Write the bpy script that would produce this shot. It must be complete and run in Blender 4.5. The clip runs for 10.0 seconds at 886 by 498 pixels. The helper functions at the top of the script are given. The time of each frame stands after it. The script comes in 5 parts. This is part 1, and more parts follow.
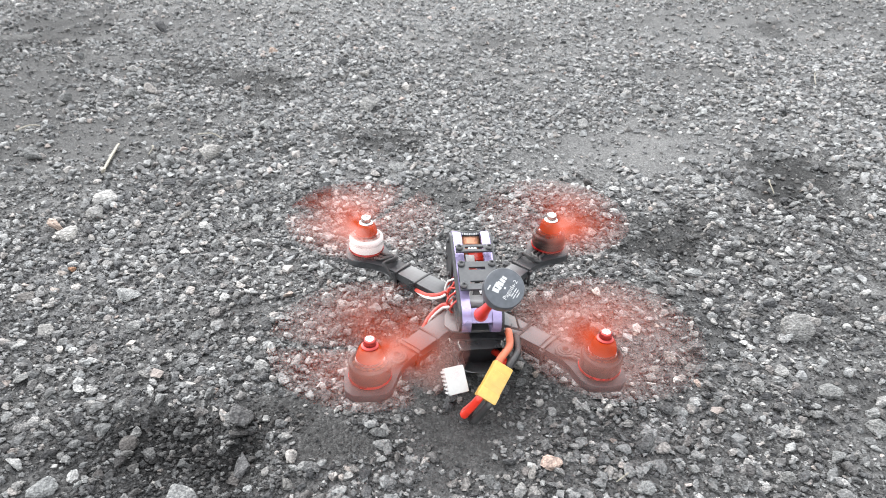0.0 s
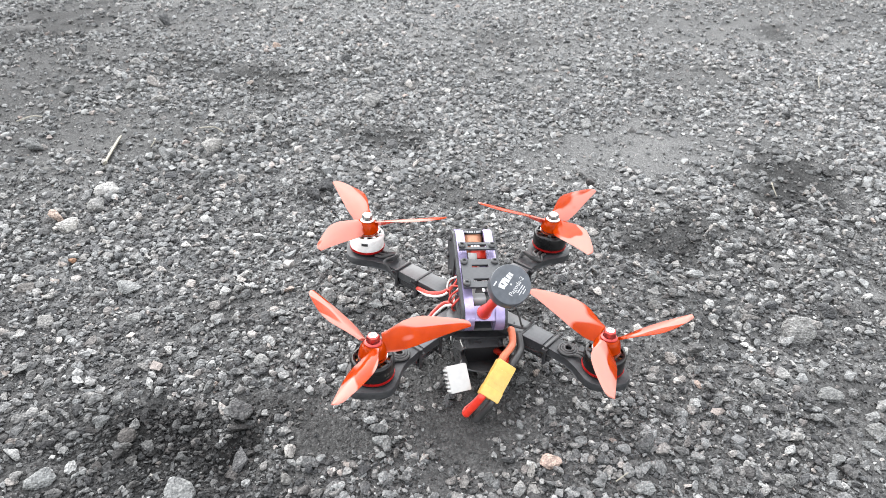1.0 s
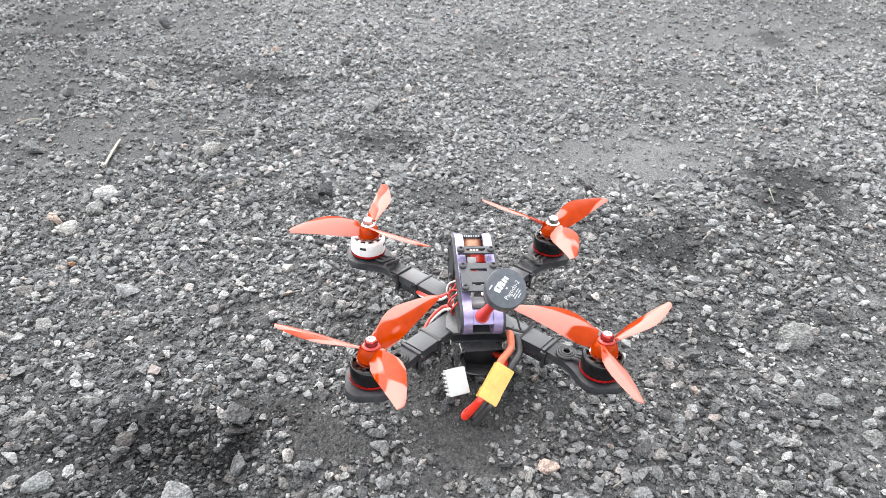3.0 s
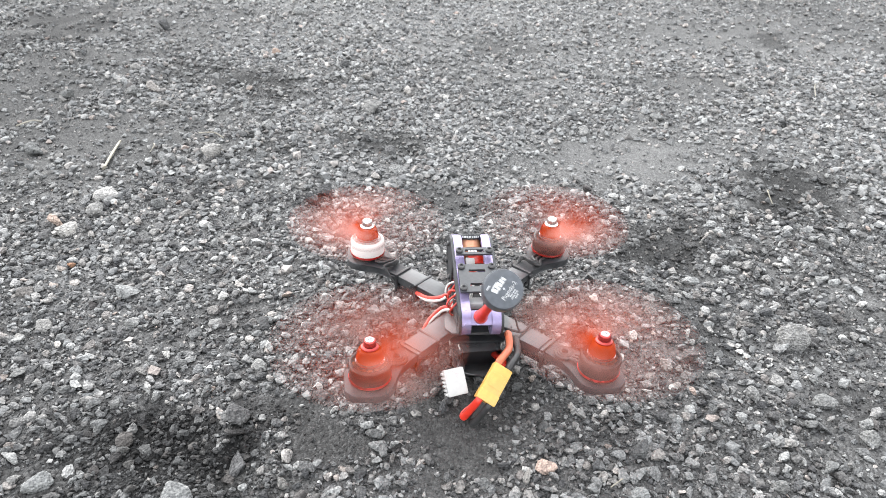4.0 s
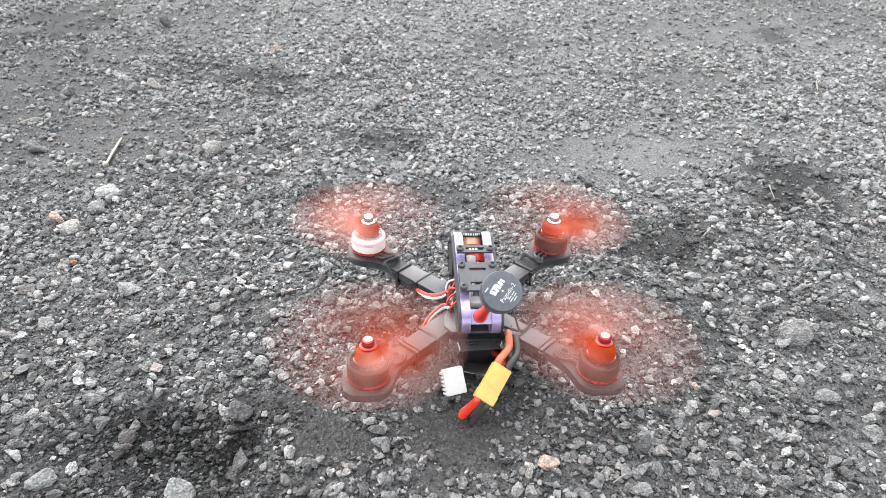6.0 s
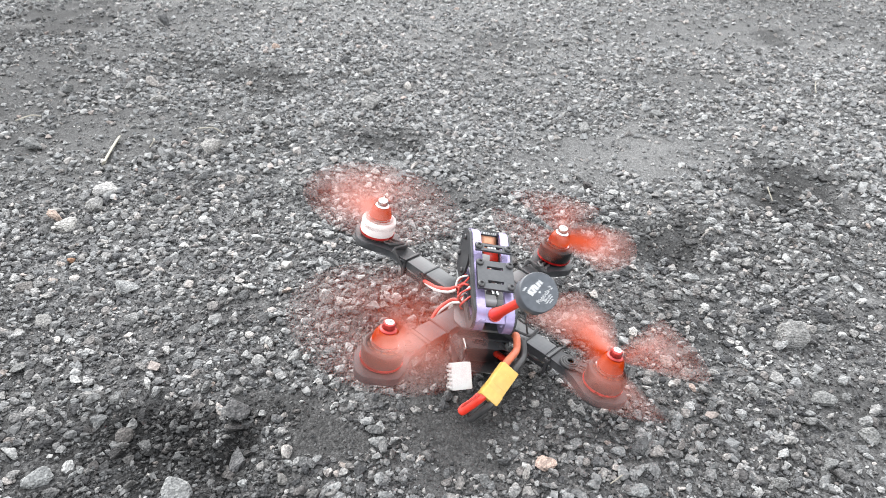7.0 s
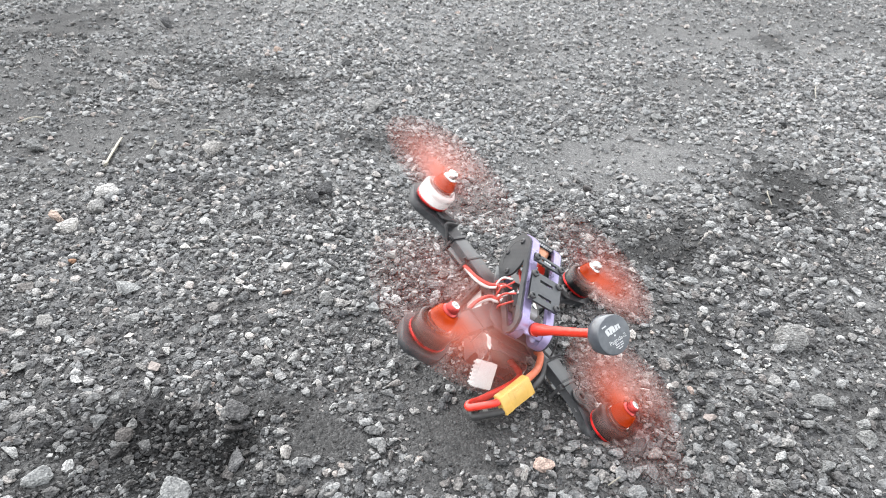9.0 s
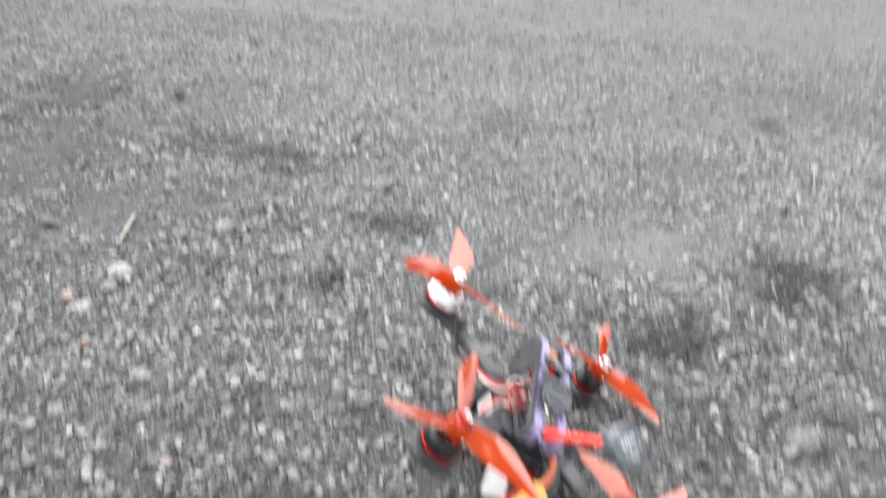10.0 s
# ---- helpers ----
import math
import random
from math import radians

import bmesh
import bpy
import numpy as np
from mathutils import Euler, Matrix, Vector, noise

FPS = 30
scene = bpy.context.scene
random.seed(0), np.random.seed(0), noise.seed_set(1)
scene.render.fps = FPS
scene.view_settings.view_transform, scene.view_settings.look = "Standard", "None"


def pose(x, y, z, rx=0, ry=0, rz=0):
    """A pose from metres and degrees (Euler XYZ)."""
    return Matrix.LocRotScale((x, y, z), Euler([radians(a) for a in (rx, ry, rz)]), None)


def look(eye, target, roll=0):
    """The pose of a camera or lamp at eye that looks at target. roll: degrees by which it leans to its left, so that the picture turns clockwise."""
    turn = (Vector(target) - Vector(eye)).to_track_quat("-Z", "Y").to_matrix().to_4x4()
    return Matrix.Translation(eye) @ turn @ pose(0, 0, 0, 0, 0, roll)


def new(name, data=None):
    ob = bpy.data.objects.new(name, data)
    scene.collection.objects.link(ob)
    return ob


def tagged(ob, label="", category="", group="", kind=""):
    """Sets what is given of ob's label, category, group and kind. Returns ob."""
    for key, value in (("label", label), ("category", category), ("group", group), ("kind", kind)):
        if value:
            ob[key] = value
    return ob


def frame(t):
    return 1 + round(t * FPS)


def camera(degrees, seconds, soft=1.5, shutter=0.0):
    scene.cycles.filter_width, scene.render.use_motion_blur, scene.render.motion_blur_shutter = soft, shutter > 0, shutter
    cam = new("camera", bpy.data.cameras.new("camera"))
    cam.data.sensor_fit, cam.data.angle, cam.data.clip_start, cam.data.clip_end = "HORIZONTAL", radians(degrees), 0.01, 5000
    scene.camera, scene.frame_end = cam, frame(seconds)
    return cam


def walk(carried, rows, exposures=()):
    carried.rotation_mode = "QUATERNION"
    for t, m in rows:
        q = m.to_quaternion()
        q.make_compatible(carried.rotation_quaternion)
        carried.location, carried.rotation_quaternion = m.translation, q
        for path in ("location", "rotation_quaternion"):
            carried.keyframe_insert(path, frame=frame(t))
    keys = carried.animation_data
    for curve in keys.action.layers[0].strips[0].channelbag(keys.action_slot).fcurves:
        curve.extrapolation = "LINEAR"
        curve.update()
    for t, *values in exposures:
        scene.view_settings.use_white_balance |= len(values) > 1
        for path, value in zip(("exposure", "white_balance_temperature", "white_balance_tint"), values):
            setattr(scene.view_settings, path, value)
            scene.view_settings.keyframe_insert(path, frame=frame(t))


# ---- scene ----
cam = camera(63.05, 10.0, 0.65, 1.38)
# focused on the quadcopter; the ground behind it is a little soft
cam.data.dof.use_dof, cam.data.dof.focus_distance, cam.data.dof.aperture_fstop = True, 0.53, 20.0
walk(cam, [
    (0.0, pose(0.0009, 0.0026, 0.3752, 57.672, -0.994, 0.640)),
    (0.5, pose(0.0017, 0.0026, 0.3744, 57.540, -1.417, 0.490)),
    (1.0, pose(-0.0011, 0.0029, 0.3730, 57.582, -1.790, 1.084)),
    (1.5, pose(-0.0004, 0.0016, 0.3743, 57.621, -1.878, 0.992)),
    (2.0, pose(-0.0008, 0.0022, 0.3743, 57.630, -1.877, 0.936)),
    (2.5, pose(-0.0016, 0.0026, 0.3745, 57.739, -2.032, 1.109)),
    (4.0, pose(-0.0002, 0.0004, 0.3757, 57.982, -2.073, 1.107)),
    (4.5, pose(-0.0002, -0.0007, 0.3767, 57.936, -1.977, 1.099)),
    (5.0, pose(0.0001, -0.0005, 0.3762, 57.973, -1.868, 1.030)),
    (5.5, pose(0.0000, -0.0000, 0.3753, 57.760, -1.723, 1.086)),
    (7.0, pose(-0.0009, 0.0008, 0.3755, 57.674, -2.225, 1.136)),
    (7.5, pose(-0.0006, -0.0004, 0.3757, 57.888, -2.260, 1.130)),
    (8.0, pose(-0.0005, -0.0009, 0.3764, 57.891, -2.183, 1.177)),
    (8.5, pose(0.0001, -0.0008, 0.3753, 57.936, -2.310, 1.185)),
    (9.0, pose(0.0003, -0.0019, 0.3757, 57.960, -2.373, 1.323)),
    (9.4, pose(0.0004, -0.0018, 0.3774, 58.230, -2.396, 1.281)),
    (9.5, pose(0.0005, -0.0018, 0.3791, 58.500, -2.419, 1.240)),
    (9.6, pose(-0.0012, -0.0010, 0.3813, 58.808, -2.526, 1.261)),
    (9.7, pose(-0.0048, 0.0007, 0.3862, 59.462, -2.754, 1.306)),
    (9.8, pose(-0.0094, 0.0029, 0.3924, 60.308, -3.050, 1.359)),
    (9.9, pose(-0.0155, 0.0058, 0.4006, 61.424, -3.440, 1.422)),
    (10.0, pose(-0.0205, 0.0082, 0.4075, 62.347, -3.765, 1.469)),
    (10.1, pose(-0.0268, 0.0112, 0.4160, 63.501, -4.171, 1.521)),
])

# ---- light: an overcast sky ----
SUN_UP, SUN_TURN = 50.0, 318.0
world = bpy.data.worlds.new("overcast_sky")
scene.world = world
world.use_nodes = True
wn, wl = world.node_tree.nodes, world.node_tree.links
sky = wn.new("ShaderNodeTexSky")
sky.sky_type, sky.sun_disc = "NISHITA", False
sky.sun_elevation, sky.sun_rotation = radians(SUN_UP), radians(SUN_TURN)
sky.air_density, sky.dust_density, sky.ozone_density = 1.6, 1.2, 1.0
grey = wn.new("ShaderNodeHueSaturation")
grey.inputs["Saturation"].default_value = 0.18
wl.new(sky.outputs[0], grey.inputs["Color"])
wl.new(grey.outputs[0], wn["Background"].inputs["Color"])
wn["Background"].inputs["Strength"].default_value = 0.15
sun_data = bpy.data.lights.new("sun", "SUN")
sun_data.energy, sun_data.angle, sun_data.color = 0.6, radians(110), (1.0, 0.97, 0.93)
sun = new("sun", sun_data)
sun.matrix_basis = look((math.sin(radians(SUN_TURN)) * 20, math.cos(radians(SUN_TURN)) * 20, math.tan(radians(SUN_UP)) * 20), (0, 0, 0))
scene.view_settings.exposure = 2.38


# ---- materials ----
def material(name, rough=0.5, metal=0.0):
    m = bpy.data.materials.new(name)
    m.use_nodes = True
    b = m.node_tree.nodes["Principled BSDF"]
    b.inputs["Roughness"].default_value, b.inputs["Metallic"].default_value = rough, metal
    return m, m.node_tree.nodes, m.node_tree.links, b


def texture(n, l, kind, scale, detail=4.0):
    co = n.new("ShaderNodeTexCoord")
    t = n.new("ShaderNodeTexNoise" if kind == "noise" else "ShaderNodeTexVoronoi")
    t.inputs["Scale"].default_value = scale
    if kind == "noise":
        t.inputs["Detail"].default_value = detail
    l.new(co.outputs["Object"], t.inputs["Vector"])
    return t


def ramp(n, l, source, stops):
    r = n.new("ShaderNodeValToRGB")
    e = r.color_ramp.elements
    while len(e) < len(stops):
        e.new(0.5)
    for k, (at, col) in enumerate(stops):
        e[k].position, e[k].color = at, (*col, 1)
    l.new(source, r.inputs[0])
    return r


def mixed(n, l, a, b, fac, how="MIX"):
    x = n.new("ShaderNodeMix")
    x.data_type, x.blend_type = "RGBA", how
    for socket, v in ((x.inputs[0], fac), (x.inputs[6], a), (x.inputs[7], b)):
        if hasattr(v, "is_linked"):
            l.new(v, socket)
        else:
            socket.default_value = v
    return x.outputs[2]


def bumped(n, l, b, height, strength, distance):
    k = n.new("ShaderNodeBump")
    k.inputs["Strength"].default_value, k.inputs["Distance"].default_value = strength, distance
    l.new(height, k.inputs["Height"])
    l.new(k.outputs[0], b.inputs["Normal"])
    return k


def plain(name, col, rough=0.5, metal=0.0, vary=0.25, scale=300.0, relief=0.15, coat=0.0):
    """A surface of one colour with grain, smudges and fine relief."""
    m, n, l, b = material(name, rough, metal)
    fine, broad = texture(n, l, "noise", scale), texture(n, l, "noise", scale / 9, 3)
    lo, hi = [c * (1 - vary) for c in col], [min(1, c * (1 + vary)) for c in col]
    c1 = ramp(n, l, fine.outputs[0], [(0.3, lo), (0.7, hi)]).outputs[0]
    c2 = ramp(n, l, broad.outputs[0], [(0.35, (1 - vary,) * 3), (0.65, (1, 1, 1))]).outputs[0]
    l.new(mixed(n, l, c1, c2, 1.0, "MULTIPLY"), b.inputs["Base Color"])
    wear = ramp(n, l, broad.outputs[0], [(0.3, (max(0, rough - 0.12),) * 3), (0.7, (min(1, rough + 0.15),) * 3)])
    l.new(wear.outputs[0], b.inputs["Roughness"])
    b.inputs["Coat Weight"].default_value = coat
    if relief:
        bumped(n, l, b, fine.outputs[0], relief, 0.0006)
    return m


def stone_material(name, stops, source="island", speck=1.0):
    """Worn basalt: each piece has its own grey and a faint tint, with pores and dust."""
    m, n, l, b = material(name, 0.8)
    b.inputs["Specular IOR Level"].default_value = 0.2
    if source == "island":
        rnd = n.new("ShaderNodeNewGeometry").outputs["Random Per Island"]
    else:
        rnd = n.new("ShaderNodeObjectInfo").outputs["Random"]
    own = ramp(n, l, rnd, stops).outputs[0]
    again = n.new("ShaderNodeMath")
    again.operation = "MULTIPLY"
    again.inputs[1].default_value = 37.0
    l.new(rnd, again.inputs[0])
    part_of = n.new("ShaderNodeMath")
    part_of.operation = "FRACT"
    l.new(again.outputs[0], part_of.inputs[0])
    tint = ramp(n, l, part_of.outputs[0], [(0.0, (0.98, 1.0, 1.01)), (0.3, (0.99, 1.0, 1.0)), (0.6, (1.0, 1.0, 1.0)), (0.9, (1.03, 1.0, 0.97)), (1.0, (1.07, 0.99, 0.95))]).outputs[0]
    c = mixed(n, l, own, tint, 1.0, "MULTIPLY")
    grain, pores = texture(n, l, "noise", 700, 4), texture(n, l, "noise", 210, 3)
    pits = texture(n, l, "voronoi", 520)
    c = mixed(n, l, c, ramp(n, l, grain.outputs[0], [(0.3, (1 - 0.38 * speck,) * 3), (0.7, (1 + 0.34 * speck, 1 + 0.33 * speck, 1 + 0.31 * speck))]).outputs[0], 1.0, "MULTIPLY")
    c = mixed(n, l, c, ramp(n, l, pores.outputs[0], [(0.32, (0.66, 0.66, 0.67)), (0.62, (1.14, 1.14, 1.14))]).outputs[0], 1.0, "MULTIPLY")
    c = mixed(n, l, c, ramp(n, l, pits.outputs["Distance"], [(0.06, (0.5, 0.5, 0.5)), (0.24, (1.0, 1.0, 1.0))]).outputs[0], 1.0, "MULTIPLY")
    if source == "island":
        # wet stones are darker, dusty dry ones paler
        wet = n.new("ShaderNodeAttribute")
        wet.attribute_name = "damp"
        c = mixed(n, l, c, ramp(n, l, wet.outputs["Fac"], [(0.0, (1.3,) * 3), (0.5, (1.0,) * 3), (1.0, (0.36,) * 3)]).outputs[0], 1.0, "MULTIPLY")
    l.new(c, b.inputs["Base Color"])
    hsum = n.new("ShaderNodeMath")
    l.new(pits.outputs["Distance"], hsum.inputs[0])
    l.new(pores.outputs[0], hsum.inputs[1])
    bumped(n, l, b, hsum.outputs[0], 0.25 + 0.65 * speck, 0.0018)
    return m


M_GRAVEL = stone_material("gravel_basalt", [(0.0, (0.046, 0.046, 0.048)), (0.25, (0.088, 0.088, 0.089)), (0.6, (0.148, 0.148, 0.148)), (0.88, (0.21, 0.209, 0.207)), (0.97, (0.31, 0.307, 0.3)), (1.0, (0.21, 0.18, 0.165))])
M_DUSTY = stone_material("dusty_gravel", [(0.0, (0.088, 0.088, 0.089)), (0.4, (0.134, 0.134, 0.134)), (0.85, (0.181, 0.181, 0.179)), (0.97, (0.245, 0.244, 0.239)), (1.0, (0.2, 0.175, 0.165))], speck=0.4)
# grit colours lowered to paint in the deep shade between stones
M_GRIT = stone_material("dark_grit", [(0.0, (0.02, 0.02, 0.02)), (0.5, (0.05, 0.05, 0.05)), (0.88, (0.09, 0.09, 0.09)), (0.97, (0.2, 0.199, 0.197)), (1.0, (0.3, 0.298, 0.295))], speck=0.4)
M_CLOD = stone_material("damp_clods", [(0.0, (0.025, 0.025, 0.025)), (0.6, (0.065, 0.065, 0.066)), (0.93, (0.11, 0.11, 0.11)), (1.0, (0.24, 0.239, 0.236))])
M_STONE = {
    "dark": stone_material("stone_dark", [(0, (0.06, 0.06, 0.062)), (1, (0.09, 0.09, 0.091))], "object"),
    "grey": stone_material("stone_grey", [(0, (0.105, 0.105, 0.105)), (1, (0.14, 0.14, 0.138))], "object"),
    "light": stone_material("stone_light", [(0, (0.17, 0.17, 0.168)), (1, (0.215, 0.214, 0.211))], "object"),
    "white": stone_material("stone_white", [(0, (0.3, 0.297, 0.29)), (1, (0.36, 0.356, 0.35))], "object"),
    "pink": stone_material("stone_pink", [(0, (0.3, 0.225, 0.195)), (1, (0.33, 0.26, 0.22))], "object"),
    "brown": stone_material("stone_brown", [(0, (0.2, 0.11, 0.07)), (1, (0.22, 0.125, 0.08))], "object"),
}


def soil_material():
    m, n, l, b = material("gritty_soil", 0.9)
    b.inputs["Specular IOR Level"].default_value = 0.12
    grit, speck = texture(n, l, "voronoi", 620), texture(n, l, "noise", 90, 3)
    fine, broad = texture(n, l, "noise", 260, 8), texture(n, l, "noise", 5, 4)
    g = ramp(n, l, grit.outputs["Color"], [(0.15, (0.03, 0.03, 0.03)), (0.55, (0.095, 0.0945, 0.0935)), (0.93, (0.25, 0.249, 0.246))]).outputs[0]
    s = ramp(n, l, speck.outputs[0], [(0.35, (1.05, 1.05, 1.04)), (0.65, (0.84, 0.84, 0.84))]).outputs[0]
    c = mixed(n, l, g, s, 1.0, "MULTIPLY")
    earth = ramp(n, l, fine.outputs[0], [(0.3, (0.11, 0.109, 0.108)), (0.7, (0.17, 0.169, 0.167))]).outputs[0]
    c = mixed(n, l, c, earth, ramp(n, l, broad.outputs[0], [(0.35, (0.25,) * 3), (0.65, (0.65,) * 3)]).outputs[0])
    damp = n.new("ShaderNodeAttribute")
    damp.attribute_name = "damp"
    # darker where damp, and further lowered to stand for shade in the gaps
    c = mixed(n, l, c, mixed(n, l, c, (0.06, 0.06, 0.061, 1), 1.0, "MULTIPLY"), damp.outputs["Fac"])
    l.new(c, b.inputs["Base Color"])
    h = n.new("ShaderNodeMath")
    h.operation = "SUBTRACT"
    l.new(fine.outputs[0], h.inputs[0])
    l.new(grit.outputs["Distance"], h.inputs[1])
    h2 = n.new("ShaderNodeMath")
    h2.operation = "SUBTRACT"
    l.new(h.outputs[0], h2.inputs[0])
    l.new(speck.outputs[0], h2.inputs[1])
    bumped(n, l, b, h2.outputs[0], 0.7, 0.0016)
    return m


M_SOIL = soil_material()


def carbon_material(name, gloss):
    m, n, l, b = material(name, 0.32)
    b.inputs["Specular IOR Level"].default_value = 0.2 + 0.5 * gloss
    w = n.new("ShaderNodeTexChecker")
    w.inputs["Scale"].default_value = 420
    w.inputs["Color1"].default_value, w.inputs["Color2"].default_value = (0.015 + 0.018 * gloss, 0.016 + 0.02 * gloss, 0.018 + 0.024 * gloss, 1), (0.02 + 0.018 * gloss, 0.021 + 0.02 * gloss, 0.023 + 0.024 * gloss, 1)
    co = n.new("ShaderNodeTexCoord")
    l.new(co.outputs["Object"], w.inputs["Vector"])
    dust = texture(n, l, "noise", 90, 6)
    d = ramp(n, l, dust.outputs[0], [(0.45, (0, 0, 0)), (0.75, (0.35, 0.35, 0.35))]).outputs[0]
    l.new(mixed(n, l, w.outputs[0], (0.085, 0.085, 0.086, 1), d), b.inputs["Base Color"])
    l.new(ramp(n, l, dust.outputs[0], [(0.4, (0.46 - 0.1 * gloss,) * 3), (0.7, (0.6 - 0.2 * gloss,) * 3)]).outputs[0], b.inputs["Roughness"])
    b.inputs["Coat Weight"].default_value, b.inputs["Coat Roughness"].default_value, b.inputs["Coat IOR"].default_value = gloss, 0.42, 1.55
    return m


def prop_material(name, paled):
    """Clear orange polycarbonate: a glossy skin over dye that lets light through."""
    m, n, l, b = material(name, 0.06)
    cloud = texture(n, l, "noise", 120, 4)
    col = ramp(n, l, cloud.outputs[0], [(0.3, (0.34, 0.034, 0.0005)), (0.7, (0.43, 0.05, 0.001))]).outputs[0]
    # pale patches painted in for the bright sky mirrored in the blades
    sheen_noise = texture(n, l, "noise", 34, 1)
    sheen_noise.noise_dimensions = "4D"
    along = n.new("ShaderNodeMapping")
    along.inputs["Scale"].default_value = (0.55, 2.0, 1.0)
    l.new(sheen_noise.inputs["Vector"].links[0].from_socket, along.inputs["Vector"])
    l.new(along.outputs[0], sheen_noise.inputs["Vector"])
    each = n.new("ShaderNodeMath")
    each.operation = "MULTIPLY"
    each.inputs[1].default_value = 9.0
    l.new(n.new("ShaderNodeObjectInfo").outputs["Random"], each.inputs[0])
    l.new(each.outputs[0], sheen_noise.inputs["W"])
    sheen = ramp(n, l, sheen_noise.outputs[0], [(0.44, (0, 0, 0)), (0.465, (0.6 * paled,) * 3)]).outputs[0]
    l.new(mixed(n, l, col, (0.72, 0.45, 0.39, 1), sheen), b.inputs["Base Color"])
    b.inputs["Specular IOR Level"].default_value = 0.15
    b.inputs["IOR"].default_value, b.inputs["Coat IOR"].default_value = 1.5, 1.58
    b.inputs["Coat Weight"].default_value, b.inputs["Coat Roughness"].default_value = 0.12, 0.05
    glow = n.new("ShaderNodeBsdfTranslucent")
    l.new(col, glow.inputs["Color"])
    clear = n.new("ShaderNodeBsdfTransparent")
    clear.inputs["Color"].default_value = (1.0, 0.28, 0.03, 1)
    m1, m2 = n.new("ShaderNodeMixShader"), n.new("ShaderNodeMixShader")
    m1.inputs[0].default_value, m2.inputs[0].default_value = 0.32, 0.32
    l.new(b.outputs[0], m1.inputs[1])
    l.new(glow.outputs[0], m1.inputs[2])
    l.new(m1.outputs[0], m2.inputs[1])
    l.new(clear.outputs[0], m2.inputs[2])
    l.new(m2.outputs[0], n["Material Output"].inputs[0])
    return m


M_CARBON, M_SHINY = carbon_material("carbon_plate", 0.1), carbon_material("glossy_carbon", 0.4)
M_PROP, M_HUB = prop_material("orange_polycarbonate", 1.0), prop_material("plain_orange_polycarbonate", 0.0)
M_BLACK = plain("black_plastic", (0.022, 0.022, 0.024), 0.4)
M_RUBBER = plain("black_wire_rubber", (0.02, 0.02, 0.021), 0.55)
M_BELL = plain("black_anodised", (0.015, 0.015, 0.016), 0.28, 0.6, relief=0.05)
M_WHITEBELL = plain("white_painted_bell", (0.6, 0.595, 0.585), 0.35, vary=0.08, relief=0.05)
M_RED = plain("red_anodised", (0.5, 0.013, 0.013), 0.25, 0.7, relief=0.05)
M_NUT = plain("faded_red_anodised", (0.4, 0.05, 0.045), 0.25, 0.75, relief=0.05)
M_SILVER = plain("silver_aluminium", (0.62, 0.62, 0.615), 0.25, 1.0, 0.1, relief=0.05)
M_COPPER = plain("copper_winding", (0.5, 0.2, 0.08), 0.35, 0.9)
M_PURPLE = plain("lilac_anodised", (0.24, 0.205, 0.345), 0.3, 0.5, 0.12, relief=0.05)
M_ORANGE = plain("orange_printed_plastic", (0.7, 0.27, 0.13), 0.5, vary=0.15)
M_PEACH = plain("pale_orange_plastic", (0.6, 0.28, 0.16), 0.45, vary=0.1)
M_REDTUBE = plain("red_plastic_tube", (0.5, 0.025, 0.012), 0.35, vary=0.12)
M_REDWIRE = plain("red_silicone_wire", (0.42, 0.032, 0.02), 0.5, vary=0.2)
M_WORN = plain("worn_orange_sleeve", (0.44, 0.11, 0.05), 0.5, vary=0.2)
M_WHITEWIRE = plain("white_wire", (0.5, 0.495, 0.48), 0.5, vary=0.1)
M_YELLOW = plain("yellow_nylon", (0.5, 0.31, 0.075), 0.4, vary=0.08)
M_WHITE = plain("white_nylon", (0.4, 0.398, 0.392), 0.45, vary=0.06)
M_WRAP = plain("black_shrink_wrap", (0.018, 0.018, 0.02), 0.16, vary=0.3, scale=60, relief=0.5, coat=1.0)
M_CAP = plain("charcoal_antenna_cap", (0.05, 0.056, 0.066), 0.32, vary=0.2)
M_PRINT = plain("white_print", (0.36, 0.365, 0.37), 0.5, vary=0.1, relief=0)
M_SLEEVE = plain("glossy_black_film", (0.055, 0.055, 0.058), 0.14, vary=0.3, scale=40, relief=0.25, coat=1.0)
M_FAINT = plain("faint_print", (0.04, 0.037, 0.032), 0.5, relief=0)
M_GLASS = plain("lens_glass", (0.01, 0.01, 0.014), 0.05, vary=0.1, relief=0, coat=1.0)
M_STRAW = plain("dry_straw", (0.2, 0.185, 0.15), 0.7, vary=0.25)


# ---- the ground ----
def lattice(i, j, seed):
    v = np.sin(i * 127.1 + j * 311.7 + seed * 74.7) * 43758.5453
    return v - np.floor(v)


def value_noise(x, y, seed):
    i, j = np.floor(x), np.floor(y)
    u, v = x - i, y - j
    u, v = u * u * (3 - 2 * u), v * v * (3 - 2 * v)
    a = lattice(i, j, seed) * (1 - u) + lattice(i + 1, j, seed) * u
    b = lattice(i, j + 1, seed) * (1 - u) + lattice(i + 1, j + 1, seed) * u
    return a * (1 - v) + b * v - 0.5


